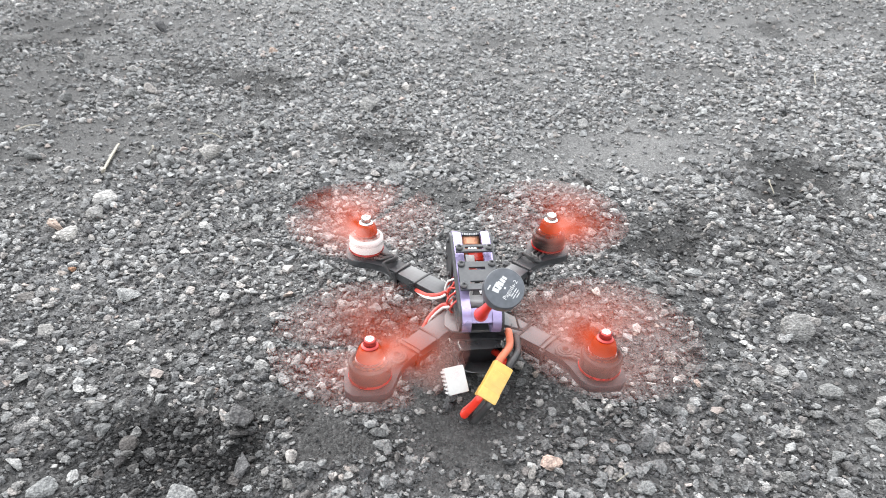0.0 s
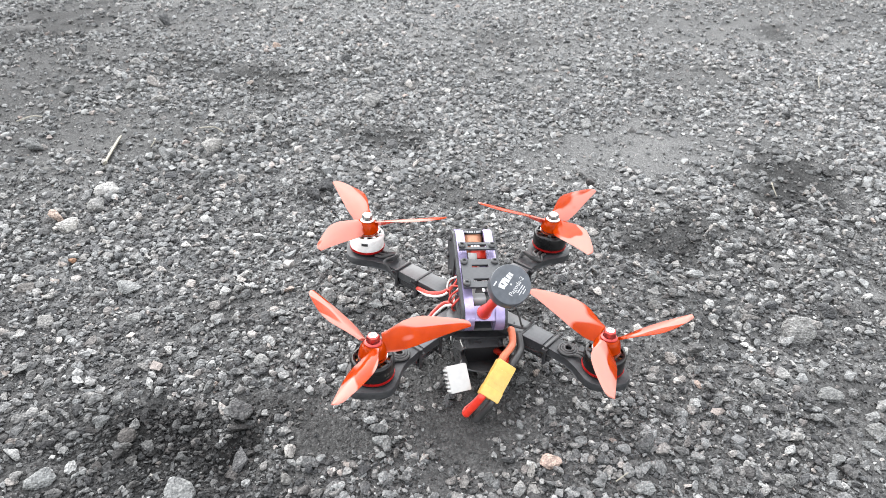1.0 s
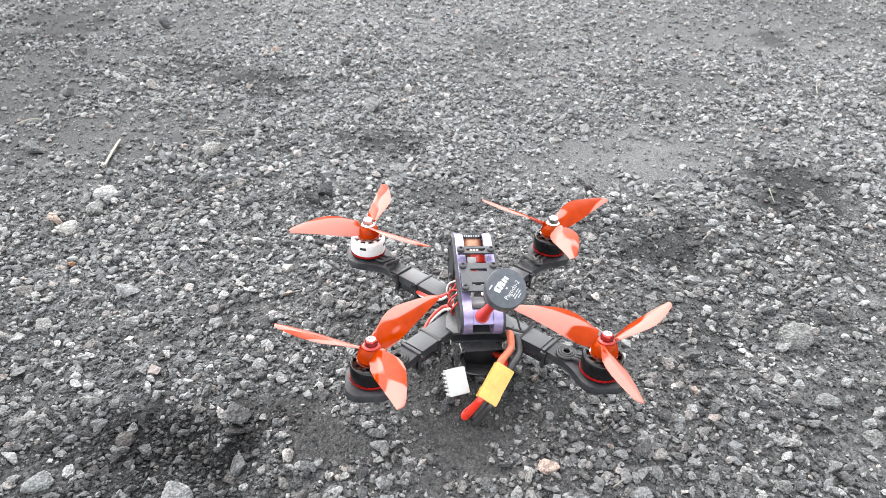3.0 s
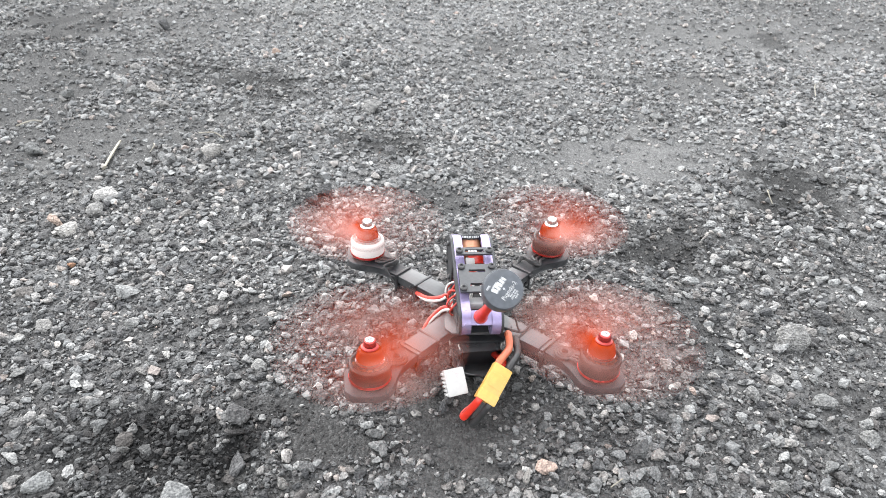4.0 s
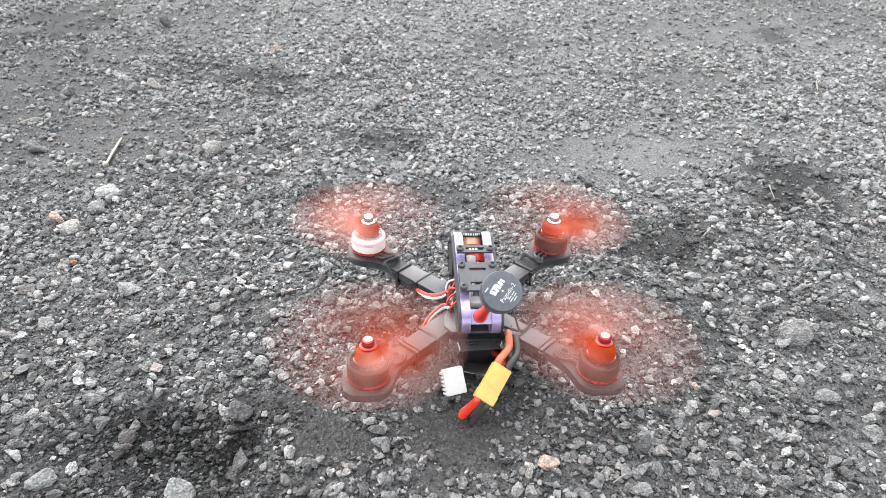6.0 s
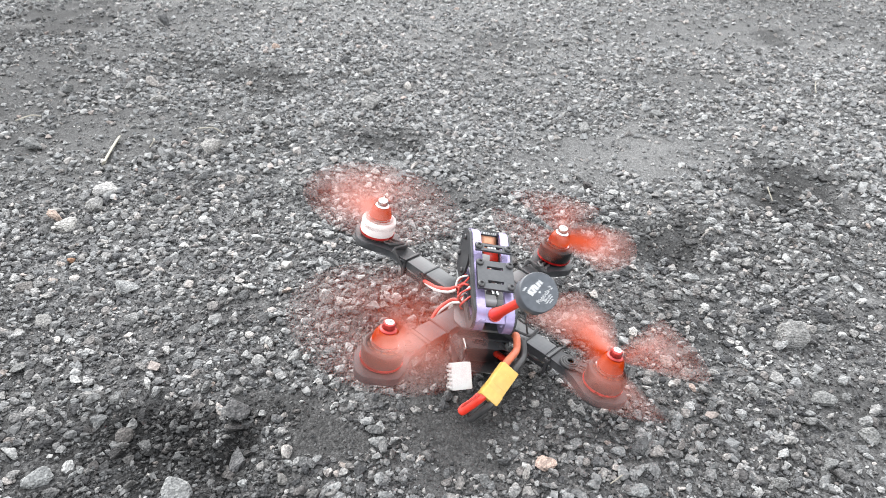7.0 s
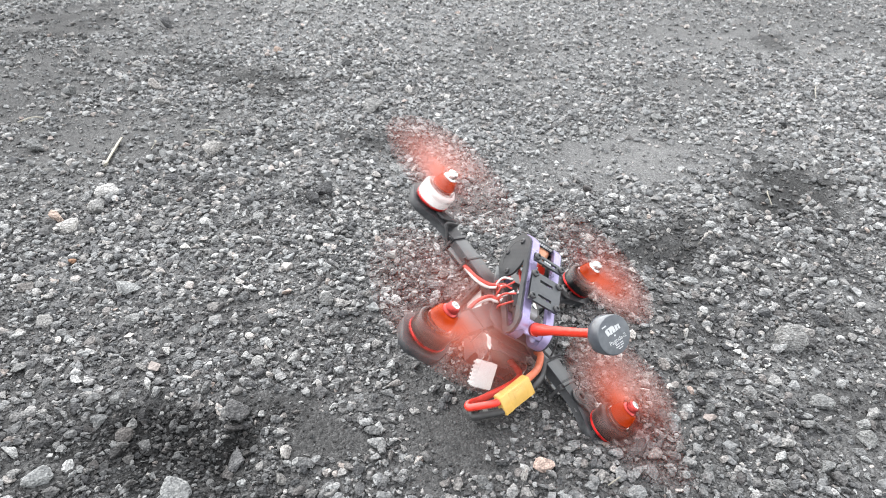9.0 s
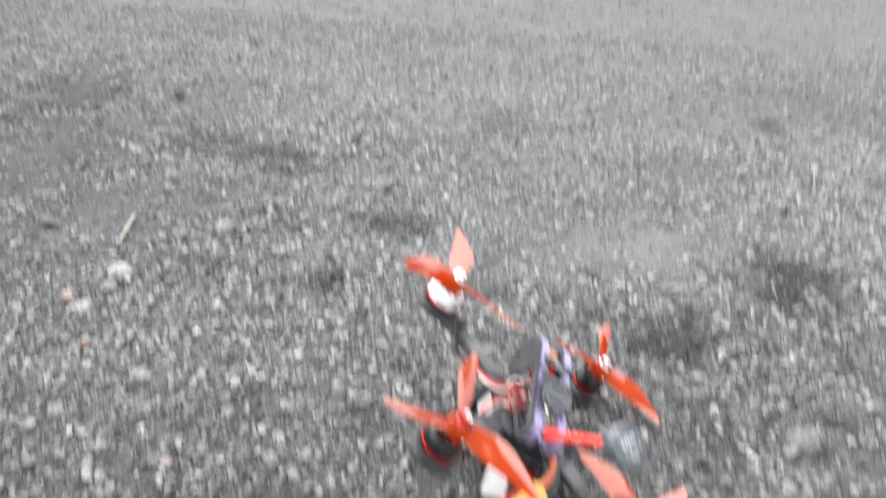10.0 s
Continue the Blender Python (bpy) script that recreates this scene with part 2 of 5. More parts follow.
# bare patches of soil: centre, half axes, how bare, how damp
PATCHES = [
    (0.25, 1.6, 1.1, 0.75, 0.0, 0.05),
    (0.10, 0.88, 0.26, 0.25, 0.0, 0.15),
    (-0.24, 0.60, 0.20, 0.12, 0.0, 0.17),
    (0.28, 0.42, 0.16, 0.10, 0.0, 0.42),
    (-0.02, 0.60, 0.28, 0.15, 0.0, 0.1),
    (0.0, 0.47, 0.20, 0.09, 0.0, 0.2),
    (-0.24, 0.318, 0.13, 0.04, 0.10, 0.75),
    (0.40, 0.765, 0.050, 0.062, 0.7, 0.82),
    (0.225, 0.625, 0.068, 0.036, 0.50, 0.75),
    (-0.08, 0.845, 0.050, 0.036, 0.60, 0.75),
    (-0.165, 0.338, 0.050, 0.028, 0.6, 1.0),
    (-0.132, 0.330, 0.030, 0.026, 0.7, 1.0),
    (0.018, 0.345, 0.030, 0.028, 1.0, 0.66),
    (-0.075, 0.345, 0.036, 0.024, 0.96, 0.7),
    (-0.105, 0.372, 0.030, 0.016, 0.9, 0.72),
    (-0.135, 0.300, 0.040, 0.014, 0.9, 0.74),
    (-0.255, 0.305, 0.026, 0.012, 0.9, 0.6),
    (0.25, 0.86, 0.085, 0.068, 0.95, 0.16),
    (0.14, 0.80, 0.060, 0.060, 0.75, 0.2),
    (0.37, 1.13, 0.075, 0.065, 0.85, 0.4),
    (-0.42, 0.84, 0.130, 0.085, 0.82, 0.5),
    (-0.60, 1.01, 0.100, 0.220, 0.80, 0.55),
    (-0.70, 1.30, 0.110, 0.130, 0.75, 0.75),
    (-0.32, 1.075, 0.050, 0.045, 0.80, 0.8),
    (-0.25, 1.01, 0.035, 0.030, 0.6, 0.7),
    (0.55, 1.45, 0.180, 0.120, 0.80, 0.3),
    (0.78, 1.60, 0.160, 0.200, 0.60, 0.4),
    (0.62, 1.42, 0.030, 0.040, 0.6, 0.7),
    (0.10, 1.30, 0.060, 0.080, 0.5, 0.45),
    (-0.00, 0.71, 0.038, 0.030, 0.60, 0.6),
    (-0.50, 1.32, 0.103, 0.134, 0.50, 0.4),
    (0.03, 0.41, 0.055, 0.036, 0.7, 0.62),
    (0.04, 0.50, 0.050, 0.040, 0.4, 0.5),
    (0.21, 0.49, 0.030, 0.030, 0.40, 0.6),
    (-0.06, 0.46, 0.030, 0.030, 0.3, 0.5),
    (0.33, 0.405, 0.030, 0.016, 0.5, 0.6),
    (-0.18, 0.47, 0.040, 0.030, 0.3, 0.5),
    (-0.41, 1.11, 0.058, 0.060, 0.60, 0.6),
]


def patches(x, y):
    """How bare and how damp the ground is."""
    bare, damp = np.zeros_like(x), np.full_like(x, 0.44)
    wob = 1.1 * value_noise(x * 22, y * 22, 3) + 1.2 * value_noise(x * 55, y * 55, 4) + 0.7 * value_noise(x * 130, y * 130, 6)
    for cx, cy, rx, ry, much, wet in PATCHES:
        d = np.sqrt(((x - cx) / rx) ** 2 + ((y - cy) / ry) ** 2) + wob
        f = np.clip((1.35 - d) / 0.6, 0, 1)
        bare, damp = np.maximum(bare, much * f), damp * (1 - f) + wet * f
    rest = np.clip(value_noise(x * 4.3, y * 4.3, 7) * 2.2 + value_noise(x * 13, y * 13, 8) * 1.2 - 0.5, 0, 0.6)
    near = np.exp(-((x / 1.5) ** 4 + ((y - 0.9) / 1.4) ** 4))
    aside = np.maximum(0, np.abs(x - 0.02) - 0.7 * np.maximum(y, 0) - 0.1) + np.maximum(0, 0.15 - y)
    near = near * np.exp(-(aside / 0.16) ** 2)
    return np.maximum(bare, rest), 0.26 + (damp - 0.26) * near


def ground_height(x, y):
    x, y = np.asarray(x, float), np.asarray(y, float)
    near = np.exp(-((x / 3.0) ** 2 + ((y - 0.8) / 3.0) ** 2))
    z = 0.012 * value_noise(x * 6, y * 6, 1) + 0.006 * value_noise(x * 19, y * 19, 2) + 0.003 * value_noise(x * 60, y * 60, 5)
    pad = np.clip((np.hypot(x - 0.024, y - 0.44) - 0.1) / 0.15, 0.15, 1)
    z = z - 0.016 * np.exp(-(((x + 0.131) / 0.011) ** 2) - ((y - 0.326) / 0.016) ** 2)
    return z * near * pad - 0.004 * patches(x, y)[1] * near * pad


def spaced(lo, hi, step, far):
    out = list(np.arange(lo, hi + step / 2, step))
    s = step
    while out[-1] < far:
        s *= 1.3
        out.append(out[-1] + s)
    s = step
    while out[0] > -far:
        s *= 1.3
        out.insert(0, out[0] - s)
    return np.array(out)


def mesh_from(name, verts, tris, mat):
    me = bpy.data.meshes.new(name)
    me.vertices.add(len(verts))
    me.vertices.foreach_set("co", verts.astype(np.float32).ravel())
    size = tris.shape[1]
    me.loops.add(tris.size)
    me.loops.foreach_set("vertex_index", tris.astype(np.int32).ravel())
    me.polygons.add(len(tris))
    me.polygons.foreach_set("loop_start", np.arange(0, tris.size, size, dtype=np.int32))
    me.polygons.foreach_set("use_smooth", np.zeros(len(tris), bool))
    me.update(calc_edges=True)
    me.materials.append(mat)
    return me


def build_ground():
    xs, ys = spaced(-1.3, 1.3, 0.011, 400), spaced(0.15, 2.1, 0.011, 400)
    X, Y = np.meshgrid(xs, ys)
    V = np.stack([X, Y, ground_height(X, Y)], -1).reshape(-1, 3)
    idx = np.arange(X.size).reshape(X.shape)
    Q = np.stack([idx[:-1, :-1], idx[:-1, 1:], idx[1:, 1:], idx[1:, :-1]], -1).reshape(-1, 4)
    me = mesh_from("ground", V, Q, M_SOIL)
    me.polygons.foreach_set("use_smooth", np.ones(len(Q), bool))
    me.attributes.new("damp", "FLOAT", "POINT").data.foreach_set("value", patches(V[:, 0], V[:, 1])[1].astype(np.float32))
    tagged(new("ground", me), "dark grey gritty soil under loose gravel", "ground", kind="structure")


build_ground()


# ---- gravel ----
def lumpy(P, f, seed):
    """Uneven swellings over a stone's surface."""
    x, y, z = P[:, :1] * f, P[:, 1:2] * f, P[:, 2:] * f
    return value_noise(x + 9, y + z * 0.8, seed) + value_noise(y + 5, z + x * 0.7, seed + 1) + value_noise(z + 3, x + y * 0.6, seed + 2)


def hull(points):
    bm = bmesh.new()
    for p in points:
        bm.verts.new(p)
    bmesh.ops.convex_hull(bm, input=bm.verts[:])
    bmesh.ops.delete(bm, geom=[v for v in bm.verts if not v.link_faces], context="VERTS")
    bmesh.ops.recalc_face_normals(bm, faces=bm.faces[:])
    return bm


def arrays(bm):
    bmesh.ops.triangulate(bm, faces=bm.faces[:])
    bm.verts.index_update()
    V = np.array([v.co for v in bm.verts])
    T = np.array([[v.index for v in f.verts] for f in bm.faces])
    bm.free()
    return V, T


def worn_stone(rng, cuts, rough, blunt=0.5):
    """A broken stone with blunted corners, worn edges and an uneven surface."""
    P = rng.standard_normal((10, 3))
    P /= (np.abs(P) ** 3).sum(1, keepdims=True) ** (1 / 3)
    bm = hull(P * rng.uniform(0.78, 1.0, (len(P), 1)))
    for k in range(cuts):
        bmesh.ops.triangulate(bm, faces=bm.faces[:])
        bmesh.ops.subdivide_edges(bm, edges=bm.edges[:], cuts=1, use_grid_fill=True, smooth=0.0)
        bmesh.ops.smooth_vert(bm, verts=bm.verts[:], factor=blunt if k == 0 else 0.3, use_axis_x=True, use_axis_y=True, use_axis_z=True)
    V, T = arrays(bm)
    V /= np.abs(V).max(0)
    V *= 1 + rough * lumpy(V, 2.3, int(rng.integers(1, 900)))
    V *= 1 + rough * 0.7 * lumpy(V, 5.1, int(rng.integers(1, 900)))
    return V / np.abs(V).max(0), T


def rock_shape(rng, level):
    """Level 0 and 1 are angular crumbs and chips; the larger ones are worn stones."""
    if level > 1:
        return worn_stone(rng, 1, 0.12)
    P = rng.standard_normal((8 if level == 0 else 10, 3))
    P /= (np.abs(P) ** 3).sum(1, keepdims=True) ** (1 / 3)
    V, T = arrays(hull(P * rng.uniform(0.8, 1.0, (len(P), 1))))
    return V / np.abs(V).max(0), T


def scatter(name, label, count, level, lo, hi, region, seed, bare_off, shapes=30, spread=0.05, mat=M_GRAVEL):
    rng = np.random.default_rng(seed)
    x0, x1, y0, y1 = region
    x, y = rng.uniform(x0, x1, count), rng.uniform(y0, y1, count)
    # thins out gradually away from the middle of the clearing
    out_by = np.maximum(0, np.abs(x - 0.02) - 0.7 * np.maximum(y, 0) - 0.1)
    keep = (rng.uniform(size=count) < np.exp(-out_by / spread)) & (rng.uniform(size=count) > patches(x, y)[0] * bare_off)
    x, y = x[keep], y[keep]
    size = lo * (hi / lo) ** (rng.uniform(size=len(x)) ** 1.9) / 2
    z = ground_height(x, y)
    allv, allt, base = [], [], 0
    kinds = [rock_shape(rng, level) for _ in range(shapes)]
    which = rng.integers(0, shapes, len(x))
    for k, (V, T) in enumerate(kinds):
        pick = np.where(which == k)[0]
        if not len(pick):
            continue
        a = rng.uniform(0, 2 * np.pi, len(pick))
        s = size[pick, None] * np.stack([rng.uniform(0.85, 1.2, len(pick)), rng.uniform(0.65, 1.0, len(pick)), rng.uniform(0.5, 0.85, len(pick))], 1)
        P = V[None] * s[:, None]
        c, sn = np.cos(a)[:, None], np.sin(a)[:, None]
        tilt = rng.normal(0, 0.35, (len(pick), 1))
        ct, st = np.cos(tilt), np.sin(tilt)
        P = np.stack([P[..., 0], P[..., 1] * ct - P[..., 2] * st, P[..., 1] * st + P[..., 2] * ct], -1)
        P = np.stack([P[..., 0] * c - P[..., 1] * sn, P[..., 0] * sn + P[..., 1] * c, P[..., 2]], -1)
        P += np.stack([x[pick], y[pick], z[pick] + s[:, 2] * rng.uniform(0.25, 0.95, len(pick))], -1)[:, None]
        allv.append(P.reshape(-1, 3))
        allt.append((T[None] + (np.arange(len(pick)) * len(V))[:, None, None]).reshape(-1, 3) + base)
        base += len(pick) * len(V)
    me = mesh_from(name, np.concatenate(allv), np.concatenate(allt), mat)
    V = np.concatenate(allv)
    me.attributes.new("damp", "FLOAT", "POINT").data.foreach_set("value", patches(V[:, 0], V[:, 1])[1].astype(np.float32))
    return tagged(new(name, me), label, "gravel", kind="stuff")


scatter("gravel", "loose worn grey basalt gravel on the soil", 23000, 2, 0.0040, 0.0110, (-0.8, 0.8, 0.22, 0.72), 11, 1.0, 48)
scatter("middle_gravel", "worn grey basalt gravel spread over the soil", 24000, 1, 0.0048, 0.0120, (-1.1, 1.1, 0.72, 1.25), 18, 1.0, 60, mat=M_DUSTY)
scatter("coarse_gravel", "coarse grey basalt gravel lying among finer stones", 2000, 2, 0.010, 0.0145, (-1.4, 1.4, 0.22, 1.7), 12, 1.0)
scatter("fine_gravel", "fine dark grey stone chippings between larger gravel", 82000, 1, 0.0022, 0.0052, (-1.1, 1.1, 0.22, 1.25), 13, 0.95, 60)
scatter("grit", "dark grey grit of small stone crumbs", 64000, 0, 0.0014, 0.0034, (-0.7, 0.7, 0.22, 0.7), 14, 0.85, 60, mat=M_GRIT)
scatter("damp_clods", "dark damp clods and crumbs in the churned soil", 1900, 2, 0.0015, 0.0058, (-0.235, -0.095, 0.292, 0.374), 21, 0.0, 24, mat=M_CLOD)
scatter("distant_gravel", "grey gravel spreading away over the soil", 46000, 0, 0.0046, 0.0125, (-1.75, 1.75, 1.25, 2.2), 15, 1.0, 60, mat=M_DUSTY)
scatter("far_gravel", "grey gravel far across the open ground", 11000, 0, 0.006, 0.014, (-2.9, 2.9, 2.2, 3.8), 16, 0.7, 60, mat=M_DUSTY)
scatter("outer_gravel", "scattered grey gravel around the clearing", 15000, 0, 0.006, 0.015, (-3.2, 3.2, -1.6, 4.2), 17, 0.8, 60, 50.0, M_DUSTY)

STONE_LABELS = {"dark": "dark grey basalt stone half sunk in gravel", "grey": "mid grey angular stone lying in gravel", "light": "light grey dusty stone lying on gravel", "white": "pale whitish stone lying on dark gravel", "pink": "pale pinkish stone lying on grey gravel", "brown": "small orange brown stone among grey gravel"}
stone_rng = np.random.default_rng(5)


def stone(x, y, wide, deep, high, tone):
    """One of the larger stones, a third of it sunk in the ground."""
    kind = "dark" if tone < 1.25 else "grey" if tone < 1.85 else "light" if tone < 2.9 else "white" if tone < 4 else "pink" if tone < 5 else "brown"
    V, T = worn_stone(stone_rng, 3 if wide > 0.012 else 2, 0.1, 0.36)
    V *= 1 + 0.022 * lumpy(V, 11.0, 40 + int(wide * 1e4))
    V /= np.abs(V).max(0)
    high *= 1.25
    me = mesh_from("stone", V * np.array([wide, deep, high]) / 2, T, M_STONE[kind])
    ob = new("stone", me)
    ob.matrix_basis = pose(x, y, float(ground_height(x, y)) + high * 0.3, stone_rng.normal(0, 8), stone_rng.normal(0, 8), stone_rng.uniform(-18, 18))
    tagged(ob, STONE_LABELS[kind], "stone", "larger stones in the gravel")


stone(-0.358, 0.675, 0.0253, 0.0243, 0.0170, 3.0)
stone(-0.354, 0.641, 0.0258, 0.0200, 0.0140, 2.5)
stone(-0.383, 0.621, 0.0231, 0.0133, 0.0104, 4.0)
stone(-0.366, 0.600, 0.0249, 0.0177, 0.0124, 3.0)
stone(-0.494, 0.788, 0.0251, 0.0210, 0.0147, 1.5)
stone(-0.276, 0.780, 0.0256, 0.0225, 0.0157, 2.0)
stone(-0.228, 0.869, 0.0229, 0.0182, 0.0128, 2.0)
stone(-0.105, 0.968, 0.0278, 0.0263, 0.0184, 2.0)
stone(-0.400, 0.948, 0.0257, 0.0162, 0.0116, 2.5)
stone(-0.430, 1.002, 0.0217, 0.0220, 0.0154, 2.0)
stone(-0.450, 0.990, 0.0216, 0.0220, 0.0154, 1.5)
stone(-0.531, 0.966, 0.0182, 0.0223, 0.0156, 1.5)
stone(-0.054, 0.760, 0.0239, 0.0132, 0.0108, 2.0)
stone(-0.486, 1.102, 0.0237, 0.0162, 0.0113, 2.0)
stone(-0.299, 1.448, 0.0310, 0.0171, 0.0140, 2.5)
stone(-0.359, 1.414, 0.0189, 0.0163, 0.0114, 3.0)
stone(-0.293, 1.205, 0.0162, 0.0167, 0.0117, 4.0)
stone(-0.144, 0.680, 0.0222, 0.0206, 0.0145, 1.0)
stone(-0.068, 0.809, 0.0182, 0.0184, 0.0129, 1.0)
stone(-0.132, 0.704, 0.0190, 0.0196, 0.0137, 1.2)
stone(-0.041, 0.713, 0.0101, 0.0114, 0.0080, 2.5)
stone(-0.530, 1.335, 0.0209, 0.0314, 0.0209, 1.0)
stone(-0.124, 1.086, 0.0199, 0.0147, 0.0103, 2.2)
stone(-0.060, 1.046, 0.0122, 0.0165, 0.0115, 3.0)
stone(-0.165, 1.125, 0.0169, 0.0153, 0.0107, 1.0)
stone(-0.266, 1.180, 0.0139, 0.0163, 0.0114, 2.2)
stone(-0.209, 0.743, 0.0121, 0.0088, 0.0061, 2.3)
stone(-0.225, 0.711, 0.0105, 0.0119, 0.0083, 2.5)
stone(-0.271, 0.676, 0.0141, 0.0149, 0.0105, 1.8)
stone(-0.295, 0.657, 0.0127, 0.0164, 0.0115, 1.5)
stone(-0.380, 0.586, 0.0161, 0.0160, 0.0112, 1.0)
stone(-0.218, 0.595, 0.0127, 0.0117, 0.0082, 2.0)
stone(-0.186, 0.636, 0.0155, 0.0122, 0.0085, 2.0)
stone(-0.282, 0.604, 0.0096, 0.0092, 0.0064, 2.2)
stone(-0.262, 0.641, 0.0123, 0.0127, 0.0089, 2.0)
stone(-0.220, 0.791, 0.0141, 0.0149, 0.0104, 1.8)
stone(-0.256, 0.778, 0.0141, 0.0148, 0.0104, 1.5)
stone(0.266, 1.027, 0.0176, 0.0167, 0.0117, 2.6)
stone(0.185, 0.909, 0.0172, 0.0188, 0.0132, 2.5)
stone(0.464, 1.115, 0.0218, 0.0217, 0.0152, 2.0)
stone(0.290, 0.743, 0.0165, 0.0145, 0.0101, 2.2)
stone(0.231, 0.750, 0.0068, 0.0102, 0.0068, 3.0)
stone(0.312, 0.690, 0.0106, 0.0159, 0.0106, 2.6)
stone(0.331, 0.886, 0.0143, 0.0106, 0.0074, 2.4)
stone(0.686, 1.132, 0.0280, 0.0207, 0.0145, 1.5)
stone(0.479, 0.973, 0.0180, 0.0195, 0.0136, 1.2)
stone(0.297, 0.966, 0.0219, 0.0182, 0.0127, 1.3)
stone(0.267, 0.639, 0.0123, 0.0127, 0.0089, 2.2)
stone(0.327, 0.761, 0.0128, 0.0187, 0.0128, 1.2)
stone(0.387, 0.632, 0.0143, 0.0152, 0.0106, 1.4)
stone(0.489, 0.786, 0.0203, 0.0146, 0.0102, 1.4)
stone(0.485, 1.009, 0.0092, 0.0126, 0.0088, 3.0)
stone(0.402, 1.033, 0.0165, 0.0174, 0.0122, 2.0)
stone(0.118, 1.278, 0.0147, 0.0115, 0.0080, 3.0)
stone(0.070, 0.882, 0.0105, 0.0120, 0.0084, 2.4)
stone(0.110, 1.056, 0.0141, 0.0119, 0.0083, 2.4)
stone(0.029, 0.681, 0.0122, 0.0094, 0.0066, 1.6)
stone(0.102, 0.762, 0.0080, 0.0070, 0.0049, 2.6)
stone(-0.268, 0.509, 0.0236, 0.0228, 0.0160, 1.9)
stone(-0.250, 0.468, 0.0112, 0.0163, 0.0112, 1.9)
stone(-0.322, 0.461, 0.0138, 0.0145, 0.0101, 2.2)
stone(-0.334, 0.442, 0.0147, 0.0104, 0.0073, 2.2)
stone(-0.211, 0.471, 0.0090, 0.0073, 0.0051, 2.7)
stone(-0.197, 0.455, 0.0136, 0.0118, 0.0083, 1.4)
stone(-0.180, 0.452, 0.0096, 0.0058, 0.0043, 2.8)
stone(-0.195, 0.417, 0.0130, 0.0112, 0.0078, 1.5)
stone(-0.309, 0.399, 0.0128, 0.0108, 0.0076, 1.6)
stone(-0.270, 0.389, 0.0085, 0.0128, 0.0085, 1.8)
stone(-0.210, 0.384, 0.0090, 0.0129, 0.0090, 3.0)
stone(-0.169, 0.390, 0.0098, 0.0116, 0.0081, 1.4)
stone(-0.231, 0.354, 0.0124, 0.0094, 0.0066, 1.8)
stone(-0.208, 0.352, 0.0087, 0.0102, 0.0072, 1.5)
stone(-0.136, 0.363, 0.0194, 0.0197, 0.0138, 1.0)
stone(-0.131, 0.331, 0.0130, 0.0194, 0.0130, 1.2)
stone(-0.121, 0.310, 0.0063, 0.0094, 0.0063, 2.3)
stone(-0.159, 0.297, 0.0197, 0.0180, 0.0126, 2.2)
stone(-0.246, 0.301, 0.0186, 0.0148, 0.0104, 2.0)
stone(-0.233, 0.313, 0.0085, 0.0089, 0.0062, 3.0)
stone(-0.275, 0.319, 0.0159, 0.0094, 0.0072, 2.0)
stone(-0.136, 0.419, 0.0136, 0.0130, 0.0091, 1.9)
stone(-0.111, 0.425, 0.0118, 0.0118, 0.0083, 2.3)
stone(-0.099, 0.502, 0.0159, 0.0146, 0.0102, 1.5)
stone(-0.085, 0.463, 0.0123, 0.0125, 0.0087, 1.6)
stone(-0.064, 0.516, 0.0120, 0.0111, 0.0078, 1.5)
stone(-0.041, 0.354, 0.0122, 0.0102, 0.0072, 1.8)
stone(-0.036, 0.343, 0.0160, 0.0091, 0.0072, 2.0)
stone(-0.037, 0.331, 0.0079, 0.0080, 0.0056, 2.0)
stone(-0.146, 0.341, 0.0066, 0.0057, 0.0040, 2.6)
stone(-0.120, 0.365, 0.0067, 0.0069, 0.0048, 2.0)
stone(-0.358, 0.502, 0.0147, 0.0143, 0.0100, 1.3)
stone(-0.102, 0.521, 0.0153, 0.0088, 0.0069, 1.6)
stone(-0.144, 0.471, 0.0116, 0.0130, 0.0091, 1.1)
stone(-0.210, 0.333, 0.0102, 0.0070, 0.0049, 1.6)
stone(-0.088, 0.324, 0.0063, 0.0081, 0.0056, 2.0)
stone(-0.083, 0.329, 0.0055, 0.0054, 0.0038, 2.0)
stone(-0.025, 0.332, 0.0071, 0.0080, 0.0056, 1.6)
stone(-0.337, 0.546, 0.0081, 0.0103, 0.0072, 5.0)
stone(-0.226, 0.307, 0.0101, 0.0058, 0.0045, 2.2)
stone(-0.073, 0.300, 0.0114, 0.0068, 0.0051, 1.8)
stone(-0.095, 0.310, 0.0070, 0.0097, 0.0068, 1.5)
stone(-0.158, 0.413, 0.0091, 0.0108, 0.0076, 0.9)
stone(-0.225, 0.371, 0.0081, 0.0096, 0.0067, 1.5)
stone(-0.270, 0.356, 0.0064, 0.0096, 0.0064, 2.0)
stone(0.293, 0.591, 0.0190, 0.0136, 0.0095, 2.5)
stone(0.299, 0.483, 0.0285, 0.0230, 0.0275, 1.9)
stone(0.336, 0.516, 0.0192, 0.0185, 0.0130, 1.1)
stone(0.234, 0.561, 0.0168, 0.0099, 0.0075, 1.9)
stone(0.193, 0.547, 0.0141, 0.0122, 0.0085, 1.4)
stone(0.185, 0.508, 0.0134, 0.0115, 0.0080, 1.6)
stone(0.266, 0.499, 0.0181, 0.0119, 0.0083, 1.3)
stone(0.128, 0.509, 0.0061, 0.0074, 0.0052, 2.8)
stone(0.106, 0.574, 0.0119, 0.0095, 0.0067, 2.8)
stone(0.181, 0.439, 0.0085, 0.0128, 0.0085, 2.2)
stone(0.201, 0.441, 0.0163, 0.0198, 0.0138, 1.0)
stone(0.195, 0.426, 0.0113, 0.0102, 0.0071, 2.3)
